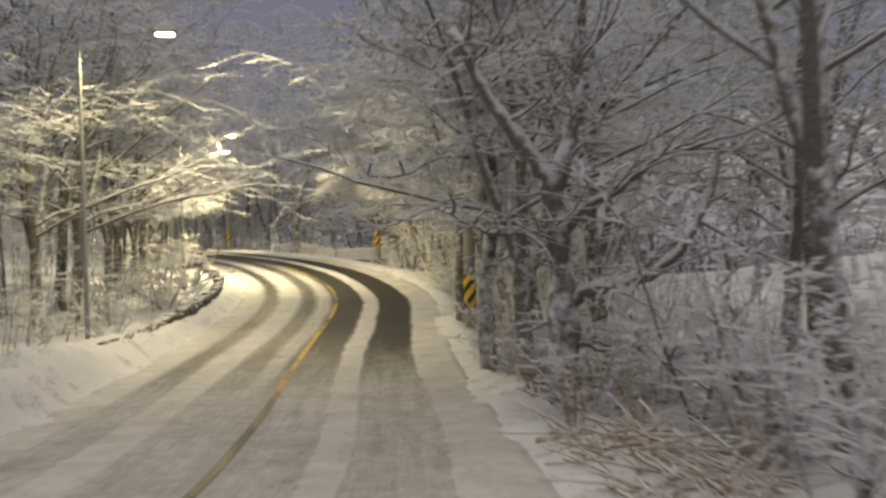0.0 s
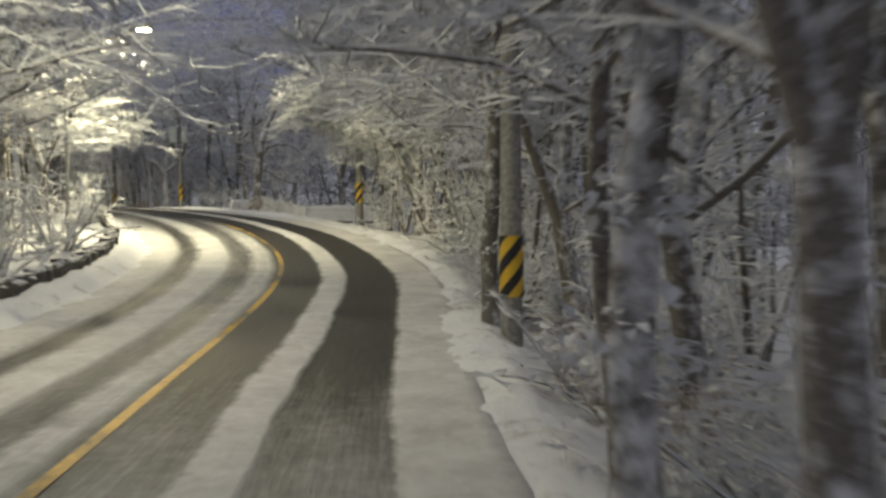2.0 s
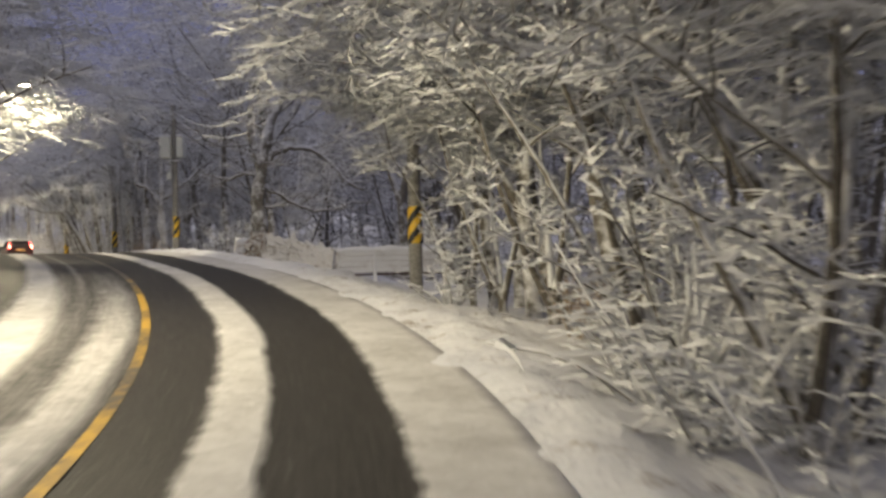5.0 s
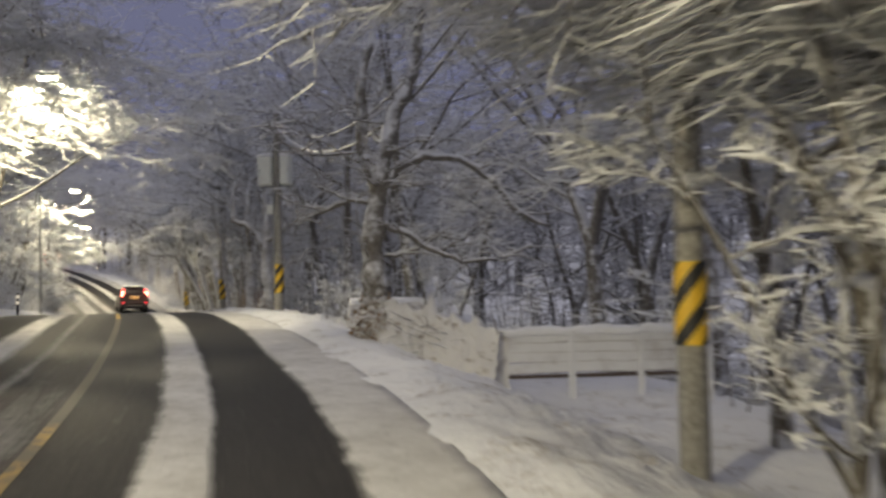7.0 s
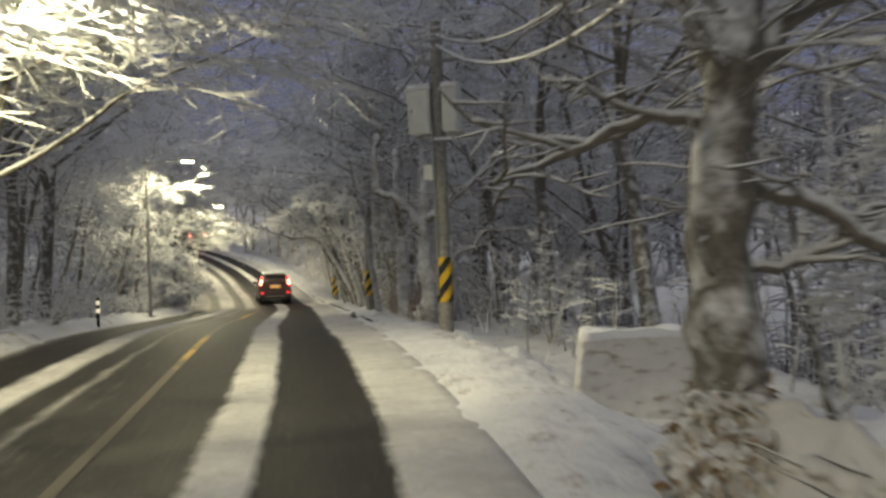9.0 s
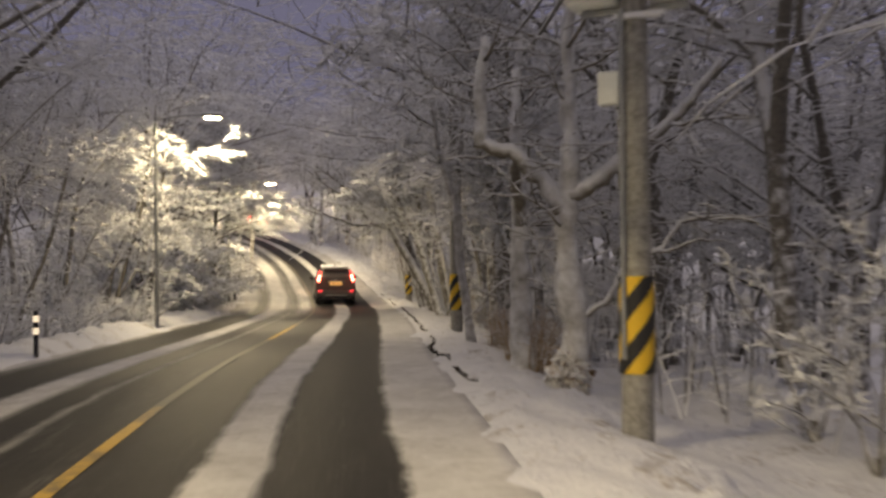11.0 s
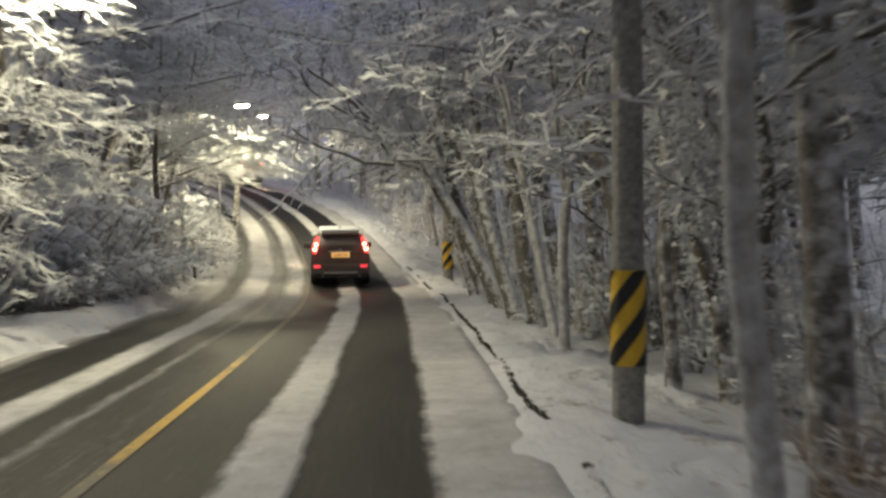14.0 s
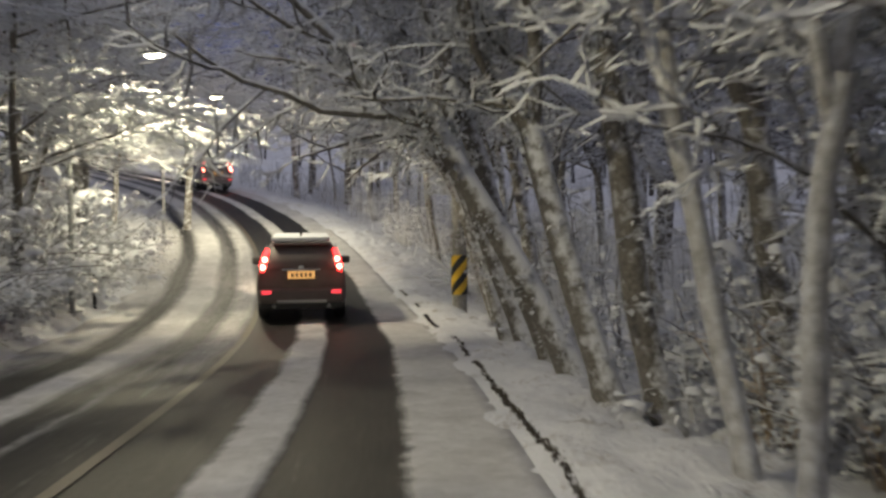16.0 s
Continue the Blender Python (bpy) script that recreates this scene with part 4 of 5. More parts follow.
# left side
forest(5, 69, 98, -13.3, -10.4, ("oak", "slim"), 0.52, 0.73, 3.1)
forest(5, 98, 125, -10.4, -7.9, ("oak", "slim"), 0.52, 0.73, 3.1)
forest(4, 140, 158, -10.4, -8.2, ("slim", "hedge", "slim"), 0.52, 0.70, 2.8)
forest(28, 66, 186, -23.0, -10.8, ("deep",), 0.56, 0.77, 3.1)
forest(14, 84, 225, -40.3, -23.0, ("deep",), 0.63, 0.84, 3.8)
forest(18, 185, 228, -17.3, -6.8, ("deep", "deep", "spread"), 0.56, 0.77, 2.8)
forest(24, 178, 228, 4.0, 31.7, ("deep",), 0.56, 0.80, 2.8)
# undergrowth
forest(14, 67, 88, 1.9, 3.6, ("reed",), 0.35, 0.63, 0.6)
forest(46, 69, 111, 2.4, 5.0, ("bush", "bush", "reed"), 0.42, 0.80, 0.6)
forest(22, 78, 100, 2.1, 3.6, ("bush",), 0.36, 0.62, 0.5)
forest(14, 68, 105, 3.6, 6.5, ("scrub",), 0.49, 0.84, 1.2)
forest(14, 143, 181, 4.0, 6.5, ("scrub",), 0.49, 0.84, 1.2)
forest(12, 113, 138, 7.9, 15, ("bush", "scrub", "bush"), 0.50, 0.9, 1.1)
forest(20, 112, 142, 14.0, 30.0, ("deep",), 0.6, 0.85, 2.4)
forest(22, 145, 205, 3.3, 5.8, ("bush", "reed", "bush"), 0.42, 0.77, 0.8)
forest(26, 69, 156, -10.1, -6.9, ("bush", "bush", "reed"), 0.49, 0.91, 0.9)
# a bank of evergreens on the far side of the road
forest(15, 166, 188, -8.6, -7.2, ("leafy",), 0.72, 0.95, 1.1)
forest(11, 166, 190, -11.5, -9.0, ("leafy",), 0.95, 1.25, 1.5)
forest(18, 142, 164, -7.9, -6.3, ("bush",), 0.28, 0.56, 0.7)


def far_woods():
    """Woods on the slopes all round, too far off to count."""
    random.seed(77)
    shapes = []
    for k in range(4):
        store = ([], [])
        line = bent((0, 0, -1), (0, 0, 1), 17, 5, 0.06, 0.05)
        tube(store, line, taper(0.24, 0.05, 6), 4)
        for _ in range(46):
            f = rnd(0.2, 1)
            i = min(int(f * 5), 4)
            p = line[i].lerp(line[i + 1], f * 5 - i)
            limb = bent(p, sideways(Vector((0, 0, 1)), rnd(0.2, 1.0)), 7 * (1.15 - 0.7 * f) * rnd(0.6, 1.1), 3, 0.2, -0.05)
            tube(store, limb, taper(0.08, 0.03, 4), 2)
            for _ in range(4):
                q = limb[1].lerp(limb[3], rnd(0, 1))
                tube(store, [q, q + sideways(Vector((0, 0, 1)), rnd(-0.4, 0.6)) * rnd(1, 2.4)], [0.05, 0.02], 2)
        shapes.append((np.array([tuple(v) for v in store[0]]), store[1]))
    verts, faces, count = [], [], 0
    done = 0
    while done < 560:
        s, side = rnd(42, 225), random.choice((-1, 1, 1))
        u = side * rnd(26, 92)
        x, y, _ = at(s, u)
        if done < 70:
            x, y = rnd(-130, -14), rnd(142, 200)
        if math.hypot(*(Q[:, :2] - (x, y)).T[:, np.argmin((Q[:, 0] - x) ** 2 + (Q[:, 1] - y) ** 2)]) < (7 if done < 70 else 23):
            continue
        v, f = random.choice(shapes)
        a, k = rnd(0, 6.28), rnd(0.53, 0.8)
        c, d = math.cos(a) * k, math.sin(a) * k
        z = ground_z(x, y)
        verts.append(np.stack([v[:, 0] * c - v[:, 1] * d + x, v[:, 0] * d + v[:, 1] * c + y, v[:, 2] * k + z], 1))
        faces.extend([tuple(i + count for i in q) for q in f])
        count += len(v)
        done += 1
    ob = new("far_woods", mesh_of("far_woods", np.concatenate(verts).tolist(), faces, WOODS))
    tagged(ob, "snow-dusted bare woods on the slopes beyond", "woods", kind="stuff")


far_woods()


def thicket():
    """Saplings and brush on the floor of the wood, past counting."""
    random.seed(78)
    store = ([], [])
    for _ in range(5200):
        s, u = rnd(60, 228), random.choice((rnd(3.3, 29), rnd(-32, -7.6), rnd(-17, -7.6), rnd(3.3, 11.5)))
        if 112 < s < 134 and 0 < u < 6.5:
            continue
        x, y, _ = at(s, u)
        if abs(locate(x, y)[1] - u) > 1.1:
            continue
        z = ground_z(x, y)
        h = rnd(0.6, 2.4)
        line = bent((x, y, z - 0.1), (rnd(-0.35, 0.35), rnd(-0.35, 0.35), 1), h, 3, 0.13, 0.0)
        tube(store, line, [0.021, 0.017, 0.013, 0.007], 2)
        for _ in range(5):
            f = rnd(0.25, 0.95) * 3
            q = line[int(f)].lerp(line[int(f) + 1], f - int(f))
            w = sideways(Vector((0, 0, 1)), rnd(-0.1, 0.8)) * h * rnd(0.15, 0.4)
            tube(store, [q, q + w * 0.6 + Vector((0, 0, 0.04)), q + w], [0.013, 0.011, 0.006], 2)
    ob = new("thicket", mesh_of("thicket", *store, TWIG))
    tagged(ob, "snow-dusted saplings and brush on the woodland floor", "brush", kind="stuff")
    store = ([], [])
    for _ in range(1500):
        x, y, _ = at(rnd(106, 148), rnd(12, 34))
        h = rnd(2.0, 4.5)
        line = bent((x, y, ground_z(x, y) - 0.1), (rnd(-0.3, 0.3), rnd(-0.3, 0.3), 1), h, 3, 0.12, 0.0)
        tube(store, line, [0.04, 0.032, 0.022, 0.01], 3)
        for _ in range(8):
            f = rnd(0.2, 0.95) * 3
            q = line[int(f)].lerp(line[int(f) + 1], f - int(f))
            w = sideways(Vector((0, 0, 1)), rnd(-0.1, 0.8)) * h * rnd(0.12, 0.34)
            tube(store, [q, q + w * 0.6 + Vector((0, 0, 0.04)), q + w], [0.022, 0.018, 0.008], 2)
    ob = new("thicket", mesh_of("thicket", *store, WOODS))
    tagged(ob, "saplings on the slope below the road, dimmed in their colour", "brush", kind="stuff")


thicket()

# ---- roadside things ----


def cylinder(r0, r1, z0, z1, sides=20, x=0.0, y=0.0):
    bm = bmesh.new()
    bmesh.ops.create_cone(bm, cap_ends=True, segments=sides, radius1=r0, radius2=r1, depth=z1 - z0)
    bmesh.ops.translate(bm, vec=(x, y, (z0 + z1) / 2), verts=bm.verts)
    return bm


def helix_band(radius, z0, z1, start, width, pitch, sides=24):
    """A band that climbs round a pole, cut off level at z0 and z1."""
    verts, faces = [], []
    for i in range(sides + 1):
        a = 2 * math.pi * i / sides
        lo = start + pitch * i / sides
        for z in (lo, lo + width):
            z = min(max(z, z0), z1)
            verts.append((math.cos(a) * radius, math.sin(a) * radius, z))
    for i in range(sides):
        faces.append((2 * i, 2 * i + 2, 2 * i + 3, 2 * i + 1))
    return verts, faces


def utility_pole(x, y, z, height, r0, r1, wrap0, wrap1, label):
    root = thing("utility_pole", pose(x, y, z), label, "utility pole", "utility poles along the road")
    part("shaft", cylinder(r0, r1, -0.6, height), CONCRETE, root, smooth=False)
    rr = r0 + 0.012
    part("warning_wrap", cylinder(rr, rr - 0.005, wrap0, wrap1, 24), YELLOW, root, "yellow reflective warning sheet")
    step = 0.43
    k = wrap0 - step * 3
    while k < wrap1:
        part("black_stripe", helix_band(rr + 0.004, wrap0, wrap1, k, step * 0.48, step * 3), BLACK, root, "black slanting stripe")
        k += step
    for h in (height - 0.3, height - 0.75):
        part("crossarm", box((1.1, 0.07, 0.07), (0, r1 + 0.04, h), 0.01), STEEL, root)
        for a in (-0.48, -0.18, 0.18, 0.48):
            part("insulator", cylinder(0.035, 0.024, h + 0.03, h + 0.16, 10, a, r1 + 0.04), BOX, root)
    return root


utility_pole(-0.87, 26.46, 1.5, 8.2, 0.165, 0.12, 0.48, 1.36, "grey concrete utility pole with a yellow and black striped wrap")
utility_pole(-3.76, 53.8, 3.1, 8.0, 0.155, 0.11, 0.73, 1.55, "concrete utility pole among snowy branches with a striped wrap")
transformer = utility_pole(-14.89, 73.36, 3.94, 6.1, 0.15, 0.11, 0.57, 1.44, "concrete utility pole carrying two grey equipment cabinets")
utility_pole(-22.3, 86.88, 3.9, 7.6, 0.15, 0.115, 0.44, 1.3, "dark concrete utility pole with a striped wrap beside the verge")
utility_pole(-33.45, 107.75, 3.66, 7.4, 0.17, 0.11, 0.3, 1.18, "concrete utility pole with an amber and black wrap")


def pole_cabinets(root, z):
    """Two steel cabinets either side of the shaft, middle at height z, with a meter box under them."""
    for side, wide, deep in ((-1, 0.46, 0.4), (1, 0.3, 0.4)):
        cx = side * (0.13 + wide / 2)
        body = part("cabinet", box((wide, deep, 0.86), (cx, 0, z), 0.025), BOX, root, "pale grey steel equipment cabinet")
        part("door", box((wide - 0.06, 0.016, 0.76), (cx, -deep / 2 - 0.009, z), 0.005), BOX, body)
        part("latch", box((0.022, 0.022, 0.09), (cx + 0.13 * side, -deep / 2 - 0.024, z), 0.004), STEEL, body, "small steel latch")
        part("snow_cap", box((wide + 0.04, deep + 0.04, 0.11), (cx, 0, z + 0.485), 0.05, 3), SNOW, body, "cushion of snow on top")
    part("bracket", box((0.98, 0.07, 0.06), (0, 0.08, z - 0.47), 0.008), STEEL, root)
    part("lower_bracket", box((0.46, 0.09, 0.05), (0.08, -0.1, z - 0.56), 0.008), SNOW, root, "snow lying on a steel bracket")
    part("meter_box", box((0.2, 0.17, 0.3), (-0.2, -0.1, z - 1.2), 0.02), BOX, root, "small meter box strapped to the pole")
    part("conduit", cylinder(0.025, 0.025, 0.7, z - 0.5, 8, -0.08, -0.16), STEEL, root)


pole_cabinets(transformer, 4.33)


def cable(name, a, b, sag, r, label):
    pts = []
    for i in range(25):
        f = i / 24
        pts.append(tuple(Vector(a).lerp(Vector(b), f) - Vector((0, 0, 4 * sag * f * (1 - f)))))
    store = ([], [])
    tube(store, pts, [r] * 25, 6)
    ob = new(name, mesh_of(name, *store, FROSTED, smooth=True))
    tagged(ob, label, "cable", "cables between the poles")


ends = [(-0.98, 26.46, 9.4), (-3.76, 53.8, 10.9), (-14.89, 73.36, 9.9), (-22.3, 86.88, 11.3), (-33.45, 107.75, 10.9)]
for k, (pa, pb) in enumerate(zip(ends, ends[1:])):
    for drop, sag, r in ((0.1, 2.1, 0.028), (0.3, 2.35, 0.034)) if k == 1 else ((0.15, 0.6, 0.016), (0.5, 1.0, 0.026), (0.75, 1.2, 0.03)):
        cable("overhead_cable", (pa[0], pa[1], pa[2] - drop), (pb[0], pb[1], pb[2] - drop), sag, r, "sagging overhead cable coated with snow")


def street_lamp(x, y, top, lx, ly, power=1.0):
    """A steel pole with one long arm out to (lx, ly) over the road."""
    z = ground_z(x, y)
    root = thing("street_lamp", pose(x, y, z), "grey steel street lamp with a lit head on a long arm", "street lamp", "street lamps along the road")
    h = top - z
    part("pole", cylinder(0.062, 0.04, -0.3, h, 14), STEEL, root)
    part("foot_plate", box((0.3, 0.3, 0.04), (0, 0, 0.02), 0.01), STEEL, root)
    store = ([], [])
    d = Vector((lx - x, ly - y, 0))
    pts = [Vector((0, 0, h - 0.1)) + d * f + Vector((0, 0, 0.18 * math.sin(f * 1.6))) for f in (0, 0.15, 0.35, 0.6, 0.8, 1.0)]
    tube(store, pts, [0.034, 0.032, 0.03, 0.028, 0.026, 0.024], 8)
    part("arm", store, STEEL, root)
    low = ([], [])
    tube(low, [Vector((0, 0, h - 0.55)), Vector((0, 0, h - 0.2)) + d * 0.45 + Vector((0, 0, 0.2))], [0.02, 0.02], 6)
    part("brace", low, STEEL, root)
    a = math.degrees(math.atan2(d.y, d.x))
    turn = Matrix.Rotation(math.radians(a), 4, "Z")
    head_at = pts[-1] + d.normalized() * 0.25
    head = part("lamp_head", box((0.6, 0.22, 0.1), head_at, 0.04, 3, turn), STEEL, root, "rounded grey lamp housing")
    part("lens", box((0.4, 0.17, 0.04), head_at - Vector((0, 0, 0.068)), 0.015, 2, turn), LAMP_GLASS, head, "glowing lamp glass")
    part("snow_cap", box((0.56, 0.2, 0.06), head_at + Vector((0, 0, 0.078)), 0.027, 3, turn), SNOW, head, "strip of snow on the housing")
    light = bpy.data.lights.new("street_light", "SPOT")
    light.energy, light.color, light.shadow_soft_size = LAMP_POWER * power, LAMP_COLOUR, 0.08
    light.spot_size, light.spot_blend = radians(178), 0.3
    ob = new("street_light", light)
    ob.location = Vector((x, y, z)) + head_at - Vector((0, 0, 0.16))


street_lamp(-10.57, 23.5, 9.1, -8.7, 23.45, 0.58)
street_lamp(-11.9, 42.0, 8.7, -9.95, 42.1, 1.9)
street_lamp(-19.1, 64.6, 9.55, -17.75, 64.9, 1.2)
street_lamp(-31.27, 86.91, 9.6, -30.35, 87.85, 0.75)
street_lamp(-40.4, 103.2, 9.05, -38.65, 103.55, 0.9)
street_lamp(-49.3, 117.0, 10.3, -47.3, 117.3, 1.2)


def delineator(x, y):
    root = thing("delineator_post", pose(x, y, ground_z(x, y)), "thin black and white roadside marker post", "marker post", "marker posts along the road")
    part("post", cylinder(0.045, 0.042, -0.15, 0.8, 12), DARK, root)
    for z in (0.38, 0.6):
        part("reflective_band", cylinder(0.05, 0.05, z, z + 0.11, 12), REFLECTOR, root, "white reflective band with a faint glow added")


delineator(-13.7, 50.5)
delineator(-41.0, 104.5)
delineator(-26.7, 78.0)


def fence():
    """A low board fence under snow at the edge of the drop."""
    root = thing("board_fence", pose(0, 0, 0), "low board fence plastered with snow at the edge of a drop", "fence")
    a, b = Vector((-6.35, 59.45, 0)), Vector((-3.1, 60.45, 0))
    n = 3
    d = (b - a) / n
    wide = d.length
    d = d.normalized()
    turn = Matrix.Rotation(math.atan2(d.y, d.x), 4, "Z")
    base = 2.78
    for i in range(n + 1):
        p = a + d * (wide * i)
        part("post", box((0.1, 0.1, 1.35), (p.x, p.y, base + 0.3), 0.015, 2, turn), WOOD, root)
        part("post_snow", box((0.14, 0.14, 0.09), (p.x, p.y, base + 0.985), 0.04, 3, turn), SNOW, root, "cap of snow on the post")
        if i == n:
            break
        q = p + d * (wide / 2)
        for k in range(4):
            bm = box((wide - 0.1, 0.025, 0.155), (0, 0, 0), 0.006, 1)
            bmesh.ops.subdivide_edges(bm, edges=[e for e in bm.edges if e.calc_length() > 0.6], cuts=7)
            for v in bm.verts:
                v.co.z += 0.02 * noise.noise(v.co * 2 + p + Vector((0, 0, k)))
                v.co.y += 0.014 * noise.noise(v.co * 3.5 + p)
            bmesh.ops.transform(bm, matrix=Matrix.Translation((q.x, q.y, base + 0.4 + 0.157 * k)) @ turn @ Matrix.Rotation(rnd(-0.02, 0.02), 4, "Y"), verts=bm.verts)
            part("board", bm, WOOD, root)
        part("rail", box((wide * 0.9, 0.06, 0.06), (q.x - d.y * 0.035, q.y + d.x * 0.035, base + 0.26), 0.01, 1, turn), DARKWOOD, root, "dark lower rail")
        bm = box((wide - 0.02, 0.15, 0.13), (0, 0, 0), 0.04, 2)
        bmesh.ops.subdivide_edges(bm, edges=[e for e in bm.edges if e.calc_length() > 0.6], cuts=9)
        for v in bm.verts:
            v.co += Vector((0, 0.035, 0.06)) * noise.noise(v.co * 3 + p)
        bmesh.ops.transform(bm, matrix=Matrix.Translation((q.x, q.y, base + 0.98)) @ turn, verts=bm.verts)
        part("snow_ridge", bm, SNOW, root, "uneven ridge of snow along the top board", True)


fence()


def heap(name, x, y, sx, sy, sz, seed, label, mat=SNOW):
    """A lumpy mound of snow."""
    random.seed(seed)
    bm = bmesh.new()
    bmesh.ops.create_icosphere(bm, subdivisions=5, radius=1.0)
    for v in bm.verts:
        k = 0.85 + 0.4 * noise.noise(v.co * 2.1 + Vector((seed, 0, 0))) + 0.55 * abs(noise.noise(v.co * 4 + Vector((0, seed, 0)))) + 0.3 * abs(noise.noise(v.co * 9 + Vector((0, seed, 0))))
        v.co = Vector((v.co.x * sx * k, v.co.y * sy * k, v.co.z * sz * k))
    z = ground_z(x, y)
    bmesh.ops.translate(bm, vec=(x, y, z + sz * 0.15), verts=bm.verts)
    me = bpy.data.meshes.new(name)
    bm.to_mesh(me)
    bm.free()
    me.materials.append(mat)
    me.polygons.foreach_set("use_smooth", [True] * len(me.polygons))
    tagged(new(name, me), label, "mound", "mounds at the roadside")


heap("snow_mound", -14.4, 78.4, 0.63, 0.9, 0.28, 203, "lumpy mound of snow beside the road")


def brush_screen():
    """A screen of brush and boards between the big tree and the fence, plastered with wet snow."""
    root = thing("brush_screen", pose(0, 0, 0), "low screen of brush and boards plastered with lumpy snow", "brush screen")
    random.seed(215)
    a, b = Vector((-8.55, 60.9, 0)), Vector((-6.3, 59.4, 0))
    d = (b - a).normalized()
    n = Vector((d.y, -d.x, 0))
    cols, rows = 90, 34
    verts, faces = [], []
    for i in range(cols + 1):
        f = i / cols
        p = a.lerp(b, f)
        foot = 3.3 - 0.75 * f
        top = 4.28 - 0.5 * f + 0.10 * noise.noise((f * 6, 1, 0)) + 0.07 * noise.noise((f * 19, 2, 0))
        for c, w, h in ((0.42, 0.018, 0.26), (0.62, 0.014, 0.12), (0.80, 0.016, 0.14), (0.20, 0.02, 0.1)):
            top += h * math.exp(-((f - c) / w) ** 2)
        for j in range(2 * rows):
            g = j / rows
            front = g <= 1
            h = g if front else 2 - g
            z = foot + (top - foot) * h
            out = (0.14 if front else -0.10) * (1 - 0.75 * h ** 2) + (0.16 * (1 - h) ** 2 if front else 0)
            q = p + n * out + Vector((0, 0, z))
            k = 0.11 * noise.noise(q * 2.3) + 0.09 * abs(noise.noise(q * 5.2)) + 0.05 * abs(noise.noise(q * 11)) + 0.02 * noise.noise(q * 24)
            q += n * (k if front else -k)
            verts.append(tuple(q))
    w = 2 * rows
    for i in range(cols):
        for j in range(w):
            k = (j + 1) % w
            faces.append((i * w + j, i * w + k, (i + 1) * w + k, (i + 1) * w + j))
    faces.append(tuple(range(w)))
    faces.append(tuple(cols * w + j for j in reversed(range(w))))
    part("snow_plaster", (verts, faces), PLASTER, root, "lumpy crust of snow over matted brush", True)
    for _ in range(26):
        f = rnd(0.02, 0.98)
        p = a.lerp(b, f) + n * rnd(-0.05, 0.2) + Vector((0, 0, rnd(3.6, 4.15) - 0.5 * f))
        store = ([], [])
        line = bent(p, n * rnd(0.2, 1) + d * rnd(-1, 1) + Vector((0, 0, rnd(-0.3, 0.9))), rnd(0.25, 0.75), 5, 0.25, -0.03)
        tube(store, line, taper(rnd(0.012, 0.022), 0.006, 6), 5)
        part("branch", store, CRUST, root, smooth=True)


brush_screen()


def slab():
    root = thing("board_stack", pose(-10.05, 67.8, 3.3, 0, 0, 17), "covered stack of boards plastered with snow", "board stack")
    bm = bmesh.new()
    bmesh.ops.create_cube(bm, size=1.0)
    bmesh.ops.subdivide_edges(bm, edges=bm.edges[:], cuts=34, use_grid_fill=True)
    for v in bm.verts:
        v.co = Vector((v.co.x * 2.3, v.co.y * 0.5, v.co.z * 1.3 + 0.3))
        v.co.x *= 1 - 0.12 * v.co.z
        v.co += Vector((0.04, 0.04, 0.04)) * noise.noise(v.co * 2) + Vector((0.02, 0.06, 0.03)) * abs(noise.noise(v.co * 6.4)) + Vector((0.015, 0.04, 0.02)) * noise.noise(v.co * 15)
    part("cover", bm, PLASTER, root, smooth=True)
    cap = bmesh.new()
    bmesh.ops.create_cube(cap, size=1.0)
    bmesh.ops.subdivide_edges(cap, edges=cap.edges[:], cuts=14, use_grid_fill=True)
    for v in cap.verts:
        v.co = Vector((v.co.x * 2.05, v.co.y * 0.55, v.co.z * 0.11 + 0.94))
        v.co += Vector((0.035, 0.055, 0.06)) * noise.noise(v.co * 3.8)
    part("snow_cap", cap, SNOW, root, "uneven snow along the top", smooth=True)


slab()


def low_wall():
    """A low dry-stone kerb along the foot of the far slope, half sunk in snow."""
    root = thing("stone_kerb", pose(0, 0, 0), "low dark stone kerb half buried in snow along the road", "stone kerb")
    random.seed(97)
    shapes = []
    for _ in range(6):
        bm = box((1.0, 1.0, 1.0), (0, 0, 0), 0.16, 2)
        for v in bm.verts:
            v.co += Vector((rnd(-1, 1), rnd(-1, 1), rnd(-1, 1))) * 0.09
        me = bpy.data.meshes.new("stone")
        bm.to_mesh(me)
        bm.free()
        me.materials.append(ROCK)
        shapes.append(me)
    s = 84.0
    while s < 113:
        ln = rnd(0.35, 0.7)
        x, y, z = at(s + ln / 2, -6.55 + 0.08 * noise.noise((s, 0, 2)))
        x2, y2, _ = at(s + ln / 2 + 0.3, -6.55)
        ob = new("stone", random.choice(shapes))
        ob.parent = root
        ob.matrix_basis = pose(x, y, ground_z(x, y) + rnd(0.02, 0.1), rnd(-4, 4), rnd(-4, 4), math.degrees(math.atan2(y2 - y, x2 - x))) @ Matrix.Diagonal((ln, 0.3, rnd(0.34, 0.46), 1))
        s += ln * 0.97


low_wall()


